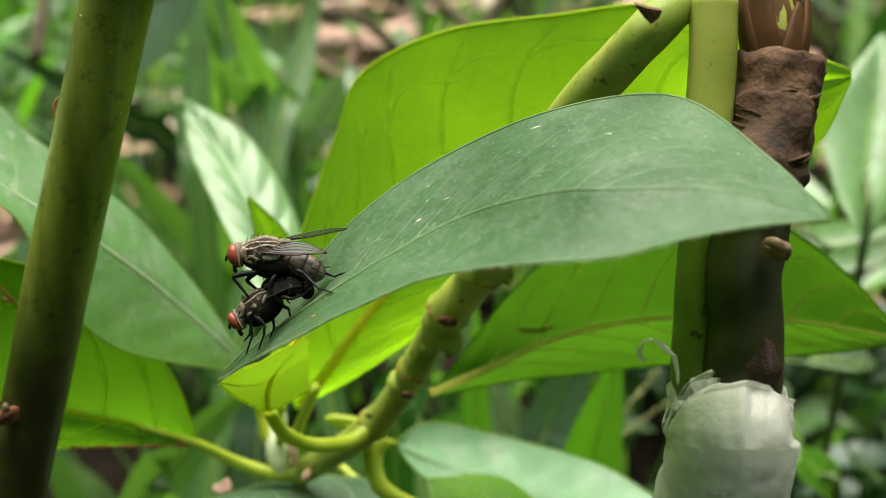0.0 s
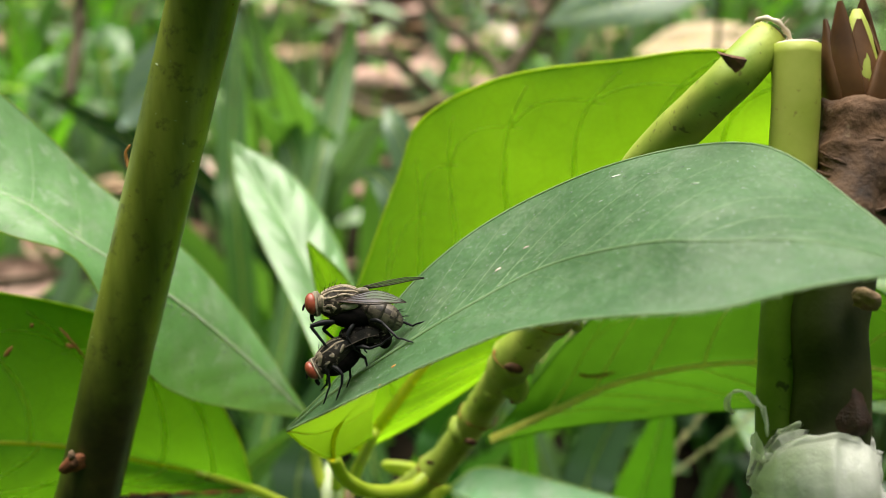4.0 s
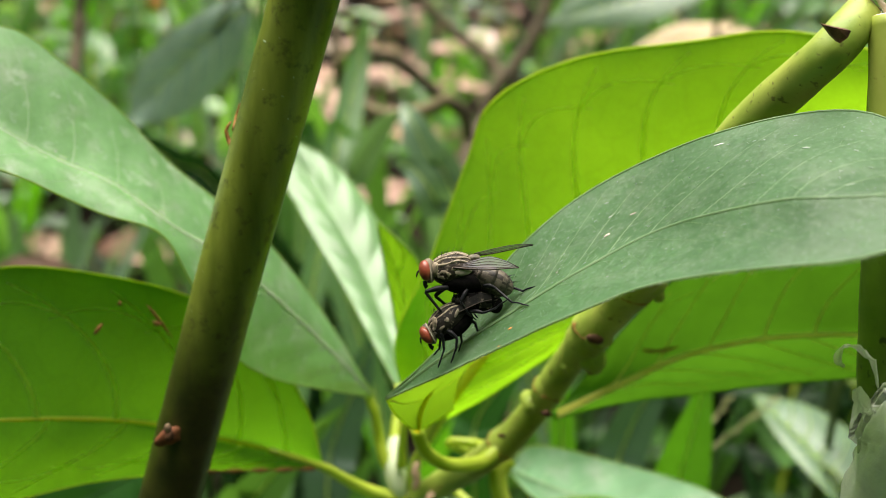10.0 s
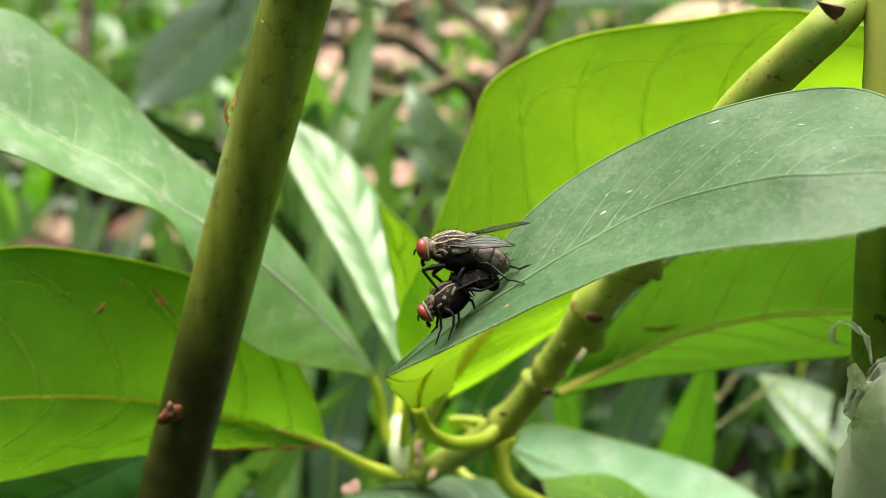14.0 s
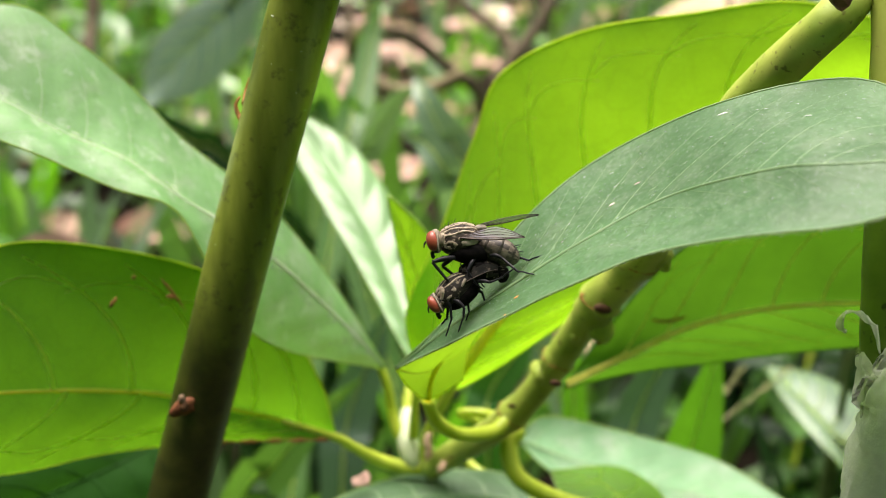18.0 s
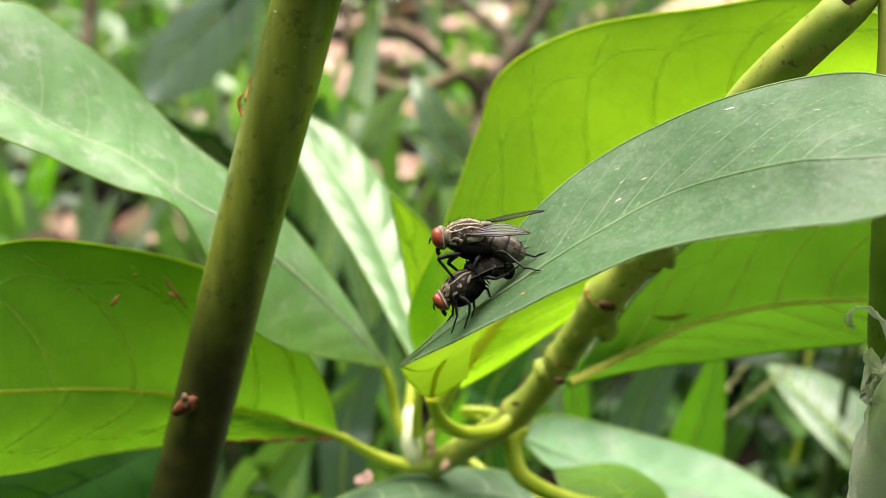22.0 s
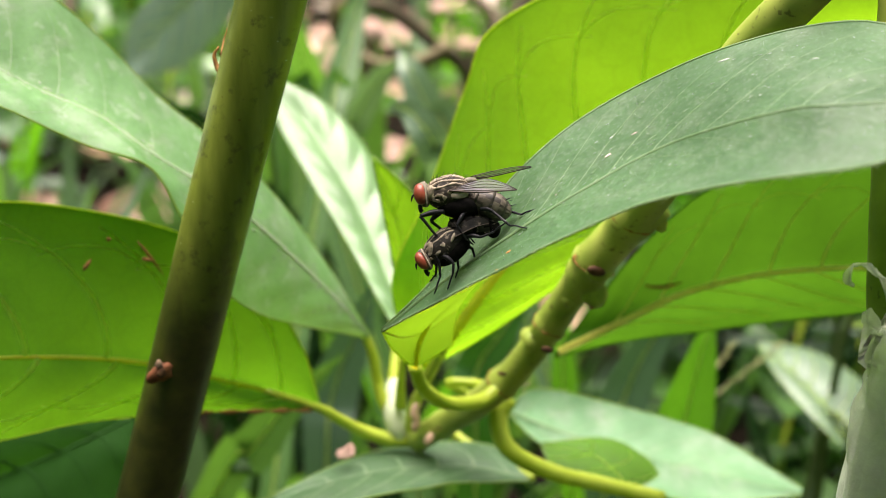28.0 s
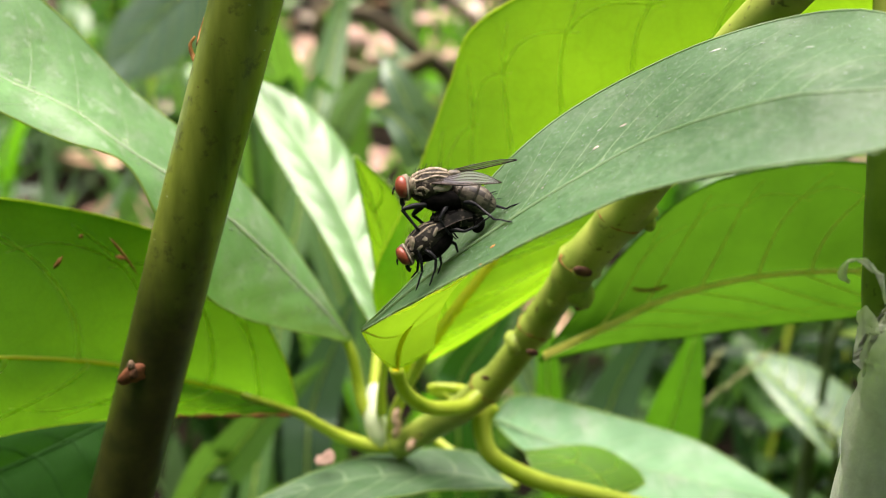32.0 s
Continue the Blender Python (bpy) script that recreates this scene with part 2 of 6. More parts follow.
shaded_stem()
M_SCAR = plain_material("scar_brown", (0.05, 0.02, 0.01), (0.16, 0.07, 0.03), 900, 0.8, 0.6, 0.0003)
M_RUST = plain_material("scar_red_brown", (0.12, 0.035, 0.012), (0.36, 0.13, 0.055), 700, 0.7, 0.6, 0.0003)
M_BARK = plain_material("bark_brown", (0.016, 0.009, 0.005), (0.16, 0.085, 0.042), 300, 0.8, 0.8, 0.0006)
speckled(M_BARK, 420, (0.34, 0.25, 0.16), 0.6, 0.62)
M_SCALE = plain_material("bud_scale_brown", (0.018, 0.010, 0.005), (0.15, 0.072, 0.026), 160, 0.5, 0.4, 0.0003, 0.3, 0, 0.12, (0.75, 0.32, 0.06))
M_WOUND = plain_material("wound_dark_red", (0.014, 0.006, 0.004), (0.06, 0.024, 0.014), 900, 0.7, 0.8, 0.0005)
M_STUB = plain_material("stub_tan", (0.12, 0.075, 0.04), (0.36, 0.24, 0.15), 700, 0.8, 0.8, 0.0005)
M_TRUNK = plain_material("trunk_olive", (0.010, 0.014, 0.003), (0.05, 0.052, 0.014), 130, 0.6, 0.5, 0.0004)
M_PITH = plain_material("cut_wood_pale", (0.5, 0.42, 0.3), (0.75, 0.68, 0.55), 900, 0.8, 0.6, 0.0003)
M_SLAB = plain_material("cut_shoot_green", (0.32, 0.40, 0.05), (0.48, 0.54, 0.11), 250, 0.5, 0.3, 0.0002, 0.4, 0, 0.2, (0.5, 0.6, 0.1))
speckled(M_SLAB, 600, (0.16, 0.10, 0.03), 0.8, 0.64)
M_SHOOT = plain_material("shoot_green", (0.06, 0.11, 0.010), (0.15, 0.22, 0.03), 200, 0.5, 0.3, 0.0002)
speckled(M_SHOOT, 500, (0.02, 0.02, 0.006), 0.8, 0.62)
M_BUD = plain_material("bud_whitish", (0.50, 0.60, 0.34), (0.70, 0.76, 0.52), 500, 0.5, 0.3, 0.0002, 0.5, 0, 0.3, (0.7, 0.85, 0.4))


def film_material():
    """Thin clear plastic film, milky where it is creased."""
    m, n, l, p = node_material("plastic_film")
    t, f = noise_node(n, l, 170, 5), noise_node(n, l, 900, 4)
    l.new(ramp(n, l, t.outputs["Fac"], [(0.3, (0.82, 0.83, 0.76)), (0.7, (0.93, 0.93, 0.90))]).outputs[0], p.inputs["Base Color"])
    l.new(bump(n, l, mixed(n, l, 0.35, t.outputs["Fac"], f.outputs["Fac"]), 0.9, 0.0009).outputs[0], p.inputs["Normal"])
    p.inputs["Roughness"].default_value, p.inputs["Specular IOR Level"].default_value = 0.25, 0.9
    tr, clear = n.new("ShaderNodeBsdfTranslucent"), n.new("ShaderNodeBsdfTransparent")
    tr.inputs["Color"].default_value, clear.inputs[0].default_value = (0.97, 0.98, 0.90, 1), (0.95, 0.96, 0.93, 1)
    milk, see = n.new("ShaderNodeMixShader"), n.new("ShaderNodeMixShader")
    milk.inputs[0].default_value = 0.4
    l.new(p.outputs[0], milk.inputs[1])
    l.new(tr.outputs[0], milk.inputs[2])
    l.new(ramp(n, l, t.outputs["Fac"], [(0.3, (0.12,) * 3), (0.75, (0.4,) * 3)]).outputs[0], see.inputs[0])
    l.new(milk.outputs[0], see.inputs[1])
    l.new(clear.outputs[0], see.inputs[2])
    l.new(see.outputs[0], n["Material Output"].inputs[0])
    return m


M_TAPE = film_material()
M_BOUNCE = plain_material("film_bounce_white", (0.84, 0.84, 0.79), (0.93, 0.92, 0.89), 200, 0.35, 0.5, 0.0004, 0.6)
M_SOIL = plain_material("soil", (0.006, 0.005, 0.004), (0.026, 0.019, 0.012), 60, 0.95, 1.0, 0.004, 0.05)
M_LITTER = plain_material("dry_leaf_pink", (0.34, 0.19, 0.14), (0.68, 0.47, 0.38), 60, 0.8, 0.6, 0.001)
M_LITTER2 = plain_material("dry_leaf_tan", (0.34, 0.2, 0.1), (0.62, 0.45, 0.3), 60, 0.8, 0.6, 0.001)
M_SCRAP = plain_material("dry_scrap_pale", (0.45, 0.33, 0.25), (0.78, 0.68, 0.58), 700, 0.8, 0.8, 0.0006)
M_YELLOW = plain_material("fallen_leaf_yellow", (0.34, 0.30, 0.12), (0.55, 0.38, 0.27), 40, 0.6, 0.4, 0.001)
M_ORANGE = plain_material("rotting_fruit_orange", (0.4, 0.15, 0.03), (0.6, 0.28, 0.06), 60, 0.6, 0.4, 0.001)
M_TWIG = plain_material("twig_grey_brown", (0.05, 0.038, 0.02), (0.14, 0.11, 0.06), 200, 0.8, 0.6, 0.0006)
M_GREY = leaf_material("weed_grey_green", (0.23, 0.34, 0.26), (0.24, 0.44, 0.2), 0.36, 0.9, 0.3)
M_STALK = plain_material("grass_stalk_tan", (0.17, 0.20, 0.06), (0.30, 0.31, 0.13), 300, 0.6, 0.3, 0.0002)
M_WEEDSTALK = plain_material("weed_stalk", (0.06, 0.10, 0.025), (0.12, 0.18, 0.05), 300, 0.5, 0.3, 0.0002)
M_OLIVE = plain_material("twig_olive", (0.10, 0.08, 0.03), (0.24, 0.20, 0.09), 200, 0.7, 0.6, 0.0006)
M_WEED = leaf_material("weed_bluish_dark", (0.07, 0.13, 0.08), (0.09, 0.24, 0.05), 0.42, 0.6, 0.3)
M_GRASS = leaf_material("grass", (0.075, 0.18, 0.042), (0.21, 0.50, 0.045), 0.42, 0.45, 0.4, 0, 300)
M_GRASS2 = leaf_material("grass_bluish", (0.15, 0.245, 0.14), (0.21, 0.40, 0.11), 0.35, 0.7, 0.3, 0, 300)
M_GRASS3 = leaf_material("grass_bright", (0.07, 0.22, 0.02), (0.19, 0.58, 0.015), 0.45, 0.4, 0.55, 0, 300)
# grass with the shade low down put into its colour; also one dark blade
M_SHADE = leaf_material("undergrowth_dark_shade", (0.013, 0.042, 0.012), (0.025, 0.10, 0.008), 0.5, 0.25, 0.3, 0, 300)

M_DUST = plain_material("dried_dust", (0.22, 0.36, 0.16), (0.36, 0.46, 0.28), 700, 0.8, 0.3, 0.0001)
M_FLECK = plain_material("pale_fleck", (0.30, 0.38, 0.27), (0.66, 0.68, 0.60), 900, 0.7, 0.2, 0.0001)
M_SCAR2 = plain_material("scar_rust", (0.14, 0.06, 0.01), (0.32, 0.15, 0.03), 900, 0.8, 0.4, 0.0002)

# ---- building helpers (guide points are in millimetres) ----
MM = 0.001


def vec(p):
    return Vector(p) * MM


def spline(points, n):
    """n points on a smooth curve through the guide points, even in the guide's index."""
    pts = [Vector(p) for p in points]
    if len(pts) == 1:
        return pts * n
    ext = [pts[0] * 2 - pts[1], *pts, pts[-1] * 2 - pts[-2]]
    out = []
    for i in range(n):
        f = i / (n - 1) * (len(pts) - 1)
        k = min(int(f), len(pts) - 2)
        u = f - k
        a, b, c, d = ext[k:k + 4]
        out.append(0.5 * (2 * b + (c - a) * u + (2 * a - 5 * b + 4 * c - d) * u * u + (3 * b - a - 3 * c + d) * u ** 3))
    return out


def value(list_, f):
    f = max(0.0, min(1.0, f)) * (len(list_) - 1)
    k = min(int(f), len(list_) - 2)
    return list_[k] + (list_[k + 1] - list_[k]) * (f - k)


def add_tube(bm, path, radii, sides=10, caps=True, lumps=0.0, seed=0.0):
    """A tube along path (metres); radii: one number a point."""
    rings, up = [], None
    for i, p in enumerate(path):
        t = (path[min(i + 1, len(path) - 1)] - path[max(i - 1, 0)]).normalized()
        if up is None:
            up = t.orthogonal().normalized()
        up = (up - t * up.dot(t)).normalized()
        side = t.cross(up)
        ring = []
        for k in range(sides):
            a = 2 * math.pi * k / sides
            r = radii[i]
            if lumps:
                r *= 1 + lumps * noise.noise(Vector((p.x * 300 + math.cos(a) + seed, p.y * 300 + math.sin(a), p.z * 300)))
            ring.append(bm.verts.new(p + (up * math.cos(a) + side * math.sin(a)) * r))
        rings.append(ring)
    for r0, r1 in zip(rings, rings[1:]):
        for k in range(sides):
            bm.faces.new((r0[k], r0[(k + 1) % sides], r1[(k + 1) % sides], r1[k]))
    if caps:
        bm.faces.new(rings[0][::-1])
        bm.faces.new(rings[-1])
    return rings


def add_ridge(bm, path, normals, widths, height, under=False):
    """A raised vein: a low ridge along path, widths in metres, on both faces of a leaf or on its lower one alone."""
    lower = -1 if normals[len(normals) // 2].dot(Vector((0, -1, 0.2))) < 0 else 1
    for sign in (lower,) if under else (1, -1):
        rows = []
        for i, p in enumerate(path):
            t = (path[min(i + 1, len(path) - 1)] - path[max(i - 1, 0)]).normalized()
            side = t.cross(normals[i]).normalized()
            up = normals[i] * sign
            w = widths[i]
            rows.append([bm.verts.new(p + side * w * k + up * h) for k, h in ((-1, 0.00002), (-0.5, 0.00002 + 0.7 * height * w), (0, 0.00002 + height * w), (0.5, 0.00002 + 0.7 * height * w), (1, 0.00002))])
        for r0, r1 in zip(rows, rows[1:]):
            for k in range(4):
                bm.faces.new((r0[k], r0[k + 1], r1[k + 1], r1[k]))


def add_ball(bm, centre, axes, rings=10, sides=14):
    """An ellipsoid; axes: three half-axis vectors."""
    ax, ay, az = axes
    rows = []
    for i in range(1, rings):
        th = math.pi * i / rings
        rows.append([bm.verts.new(centre + ax * math.cos(th) + (ay * math.cos(2 * math.pi * k / sides) + az * math.sin(2 * math.pi * k / sides)) * math.sin(th)) for k in range(sides)])
    a, b = bm.verts.new(centre + ax), bm.verts.new(centre - ax)
    for k in range(sides):
        bm.faces.new((a, rows[0][k], rows[0][(k + 1) % sides]))
        bm.faces.new((b, rows[-1][(k + 1) % sides], rows[-1][k]))
    for r0, r1 in zip(rows, rows[1:]):
        for k in range(sides):
            bm.faces.new((r0[k], r1[k], r1[(k + 1) % sides], r0[(k + 1) % sides]))


def placed(ob):
    """Where a thing or part stands in the world."""
    return placed(ob.parent) @ ob.matrix_basis if ob.parent else ob.matrix_basis.copy()


def part(name, bm, material, parent=None, label="", smooth=True):
    """One mesh object out of bm, in world metres, under parent (kept where it is)."""
    me = bpy.data.meshes.new(name)
    if parent is not None:
        bm.transform(placed(parent).inverted())
    bmesh.ops.recalc_face_normals(bm, faces=bm.faces)
    bm.to_mesh(me)
    bm.free()
    if smooth:
        me.polygons.foreach_set("use_smooth", [True] * len(me.polygons))
    for mat in material if isinstance(material, (list, tuple)) else [material]:
        me.materials.append(mat)
    ob = new(name, me)
    ob.parent = parent
    if label:
        tagged(ob, label)
    return ob


def root(name, place, label, category, group="", kind=""):
    ob = new(name)
    ob.location = place
    ob.empty_display_size = 0.005
    return tagged(ob, label, category, group, kind)


SURFACE = {}


def leaf(parent, name, label, mid, a, b, mat, vein_mat, rib=0.5, veins=7, ns=44, nv=9, puff=0.6, lead=0.14, bow=0.0, vein_r=0.16, vein_from=0.08, sweep=1.5, petiole=None, petiole_r=(1.0, 1.0), wave=0.25, margin=None, pleat=0.0, near_side=1.0, under=False, rib_mat=None, stalk_mat=None):
    """A leaf: blade lofted over a midrib guide and two edge guides, with midrib, side veins and petiole of their own."""
    M, A, B = spline(mid, ns), spline(a, ns), spline(b, ns)

    def facing(s, v):
        d = 0.01
        n_ = (at(s + d, v) - at(s - d, v)).cross(at(s, min(1, v + 0.03)) - at(s, max(-1, v - 0.03)))
        return n_.normalized() if n_.length > 1e-9 else Vector((0, 0, 1))

    def at(s, v):
        k = max(0.0, min(1.0, s))
        m, e = value(M, k), value(A if v < 0 else B, k)
        w = abs(v)
        p = m + (e - m) * w
        across = value(B, k) - value(A, k)
        along = value(M, min(1, k + 0.02)) - value(M, max(0, k - 0.02))
        nrm = across.cross(along)
        nrm = nrm.normalized() if nrm.length > 1e-9 else Vector((0, 0, 1))
        ripple = wave * w * noise.noise(Vector((s * 9, v * 2.5, len(label) * 1.7))) * min(1, (e - m).length / 6)
        fold = pleat * 4 * w * (1 - w) * abs(math.sin(math.pi * (s - vein_from - lead * w ** sweep) * veins / (0.9 - vein_from))) if pleat else 0.0
        return p + nrm * (fold + puff * 4 * w * (1 - w) * min(1, (e - m).length / 8) + bow * w * w + ripple)

    bm = bmesh.new()
    grid = [[bm.verts.new(at(i / (ns - 1), v / nv) * MM) for v in range(-nv, nv + 1)] for i in range(ns)]
    for r0, r1 in zip(grid, grid[1:]):
        for k in range(2 * nv):
            bm.faces.new((r0[k], r0[k + 1], r1[k + 1], r1[k]))
    blade = part(name, bm, mat, parent, label)
    bm = bmesh.new()
    for v in (-1, 1):
        edge = [at(i / (ns - 1), v) * MM for i in range(ns)]
        edge = [p for i, p in enumerate(edge) if i == 0 or (p - edge[i - 1]).length > 1e-6]
        add_tube(bm, edge, [0.00012] * len(edge), 6)
    part("margin", bm, M_MARGIN if margin is None else margin, blade)
    bm = bmesh.new()
    n = ns
    stations = [0.004 + 0.99 * i / (n - 1) for i in range(n)]
    add_ridge(bm, [at(f, 0) * MM for f in stations], [facing(f, 0) for f in stations], [MM * (rib * (1 - 0.8 * f)) for f in stations], 0.6, under)
    part("midrib", bm, rib_mat or vein_mat, blade)
    for side in (-1, 1):
        for j in range(veins):
            s0 = vein_from + (0.9 - vein_from) * j / veins + (0.02 if side > 0 else 0)
            path = []
            runs = [(s0 + lead * ((q / 12) ** sweep) * (1.0 + 0.3 * (sweep - 1) * 2 * (q / 12) ** 2), side * 0.9 * q / 12) for q in range(13)]
            for sv in runs:
                path.append(at(*sv) * MM)
            if (path[-1] - path[0]).length < 0.002:
                continue
            bm = bmesh.new()
            add_ridge(bm, path, [facing(*sv) for sv in runs], [MM * vein_r * (near_side if side < 0 else 1) * (1.3 - 0.95 * q / 12) for q in range(13)], 0.3, under)
            if under and j < veins - 1:
                # the vein bends forward and joins the next one inside the margin
                end, step = runs[9], (0.9 - vein_from) / veins
                arch = [(end[0] + step * 1.15 * q / 8, end[1] + side * 0.12 * math.sin(math.pi * q / 9) - side * 0.06 * q / 8) for q in range(9)]
                add_ridge(bm, [at(*sv) * MM for sv in arch], [facing(*sv) for sv in arch], [MM * vein_r * (0.5 - 0.25 * q / 8) for q in range(9)], 0.3, under)
            part("vein", bm, vein_mat, blade)
    if petiole:
        bm = bmesh.new()
        path = [p * MM for p in spline(petiole, 24)]
        add_tube(bm, path, [MM * (petiole_r[0] + (petiole_r[1] - petiole_r[0]) * i / 23) for i in range(24)], 12)
        part("petiole", bm, stalk_mat or M_PETIOLE, blade)
    SURFACE[label] = at, blade
    return blade


# ---- ground ----
def build_ground():
    bm = bmesh.new()
    n = 90
    xs = [(-1 if u < 0 else 1) * (abs(u) ** 3.2) * 400 + u * 1.2 for u in [(-1 + 2 * i / n) for i in range(n + 1)]]
    rows = []
    for y in xs:
        rows.append([bm.verts.new((x, y + 0.5, 0.012 * noise.noise(Vector((x * 9, y * 9, 3))) + 0.02 * noise.noise(Vector((x * 2, y * 2, 8))) - 0.01)) for x in xs])
    for r0, r1 in zip(rows, rows[1:]):
        for k in range(n):
            bm.faces.new((r0[k], r0[k + 1], r1[k + 1], r1[k]))
    tagged(part("ground", bm, M_SOIL), "dark damp soil under the plants", "ground", "", "structure")


build_ground()

# ---- the grafted shrub ----
def leaf_rib(guide, mat, width):
    """The lower side of a midrib where a leaf joins its petiole."""
    bm = bmesh.new()
    add_ridge(bm, [p * MM for p in spline(guide, 14)], [Vector((-0.1, -0.9, 0.4)).normalized()] * 14, [MM * width * (1 - 0.05 * i) for i in range(14)], 0.4)
    part("midrib", bm, mat, shrub, "yellow-green lower midrib")


shrub = root("shrub", Vector((0.03, 0.09, 0.0)), "broad-leaved green shrub with a grafted trunk and backlit leaves", "shrub")

# big leaf on which the flies sit
leaf(shrub, "leaf", "matt grey-green leaf seen from above, dusty", 
     [(-23.5, 103.8, 169.1), (-17.9, 97.9, 177.6), (-12.1, 94.4, 184.1), (-5.3, 93.6, 189.3), (2.0, 92.6, 194.1), (8.7, 85.2, 199.8), (12.6, 81.6, 201.7), (20.6, 79.7, 202.5), (27.8, 76.9, 201.5)],
     [(-23.6, 103.8, 169.0), (-18.1, 93.7, 178.2), (-12.8, 89.7, 183.6), (-6.2, 85.7, 189.3), (0.2, 82.5, 194.0), (7.0, 77.5, 197.7), (12.3, 74.8, 199.7), (19.7, 74.8, 201.8), (27.8, 76.9, 201.5)],
     [(-23.6, 103.9, 169.2), (-20.1, 101.0, 174.7), (-15.3, 101.4, 180.1), (-9.4, 104.6, 186.7), (-1.1, 107.4, 192.3), (8.7, 103.4, 198.9), (19.6, 96.8, 203.4), (26.2, 88.2, 201.2), (27.8, 77.0, 201.6)],
     M_TOP, M_VEIN_PALE, 0.26, 13, 60, 10, 0.3, 0.2, vein_r=0.05, sweep=1.05, pleat=0.06, near_side=0.25, margin=M_VEIN_PALE)
leaf(shrub, "leaf_base", "pale green base lobe of the dusty leaf, curled under and backlit",
     [(-23.5, 103.8, 169.0), (-21.5, 108.6, 165.3), (-18.9, 112.3, 163.8), (-15.3, 115.0, 164.8)],
     [(-23.6, 103.8, 169.0), (-22.5, 108.8, 163.4), (-20.2, 114.0, 158.2), (-15.9, 118.3, 158.0)],
     [(-23.6, 103.8, 169.1), (-20.6, 103.6, 170.9), (-17.9, 102.3, 172.9), (-13.3, 100.8, 176.7)],
     M_BASE, M_VEIN, 0.1, 0, 24, 6, 0.2, margin=M_EDGE,
     petiole=[(-9.6, 127.2, 145.9), (-12.3, 124.8, 145.4), (-16.5, 120.6, 148.2), (-19.3, 117.3, 152.6), (-20.4, 115.2, 157.3)], petiole_r=(1.05, 0.8))
leaf_rib([(-20.4, 114.2, 157.6), (-19.8, 112.1, 162.4), (-17.8, 110.2, 167.4), (-15.3, 107.3, 172.8)], M_RIB, 0.4)

# large backlit leaf behind
leaf(shrub, "leaf", "large bright yellow-green leaf lit from behind",
     [(-20.0, 133.8, 144.3), (-15.7, 131.6, 151.1), (-11.2, 131.7, 158.0), (-5.3, 133.2, 165.6), (2.7, 134.9, 173.7), (12.3, 134.9, 180.6), (22.3, 134.1, 186.1), (31.7, 132.6, 189.1), (45.4, 126.4, 194.5)],
     [(-20.0, 133.9, 144.4), (-23.2, 133.9, 157.8), (-18.5, 137.2, 168.8), (-13.5, 141.2, 181.5), (-10.2, 142.7, 189.0), (-0.4, 141.1, 194.9), (13.2, 138.9, 197.7), (27.2, 135.3, 199.7), (45.4, 126.7, 195.1)],
     [(-20.0, 133.8, 144.2), (-11.2, 131.5, 151.1), (-0.1, 131.3, 159.8), (6.8, 130.4, 166.1), (15.3, 129.8, 175.1), (26.4, 128.2, 178.8), (34.1, 127.1, 180.7), (42.1, 125.5, 186.3), (45.4, 126.3, 194.2)],
     M_BACK, M_VEIN_DIM, 0.5, 8, 60, 12, 0.5, 0.13, vein_r=0.3, margin=M_EDGE, under=True, pleat=0.25, sweep=1.3,
     petiole=[(-20.6, 134.0, 132.5), (-21.1, 134.7, 136.0), (-20.0, 133.6, 140.6), (-16.6, 129.7, 150.7)], petiole_r=(1.0, 0.7))

leaf_rib([(-19.2, 133.2, 145.3), (-15.7, 131.3, 151.3), (-11.2, 131.3, 158.3), (-5.3, 132.7, 165.9), (-0.3, 133.6, 171.1)], M_RIB, 0.95)

# lower leaf beside the trunk
leaf(shrub, "leaf", "green leaf lit from behind, yellow midrib, small tear",
     [(-2.0, 129.9, 149.3), (7.2, 132.9, 152.1), (15.0, 134.4, 155.2), (23.9, 133.9, 158.0), (31.6, 132.2, 159.8), (38.6, 130.4, 160.8), (45.4, 128.6, 161.2), (51.6, 127.0, 161.0), (57.0, 125.4, 160.6)],
     [(-2.0, 131.5, 147.6), (9.2, 135.6, 147.4), (18.0, 137.4, 147.4), (27.0, 136.6, 149.2), (34.6, 134.4, 151.2), (41.2, 131.8, 153.6), (47.4, 129.2, 156.0), (52.6, 127.0, 158.2), (57.1, 125.3, 160.3)],
     [(-1.8, 131.6, 147.9), (4.2, 133.4, 156.0), (9.2, 132.6, 163.9), (15.6, 132.0, 170.9), (22.6, 131.4, 174.1), (32.6, 130.6, 175.6), (41.3, 129.0, 174.3), (49.5, 127.5, 168.6), (57.1, 125.5, 160.8)],
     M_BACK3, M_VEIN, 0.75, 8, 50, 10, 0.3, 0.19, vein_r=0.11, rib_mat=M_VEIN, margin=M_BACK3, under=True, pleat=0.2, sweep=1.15)

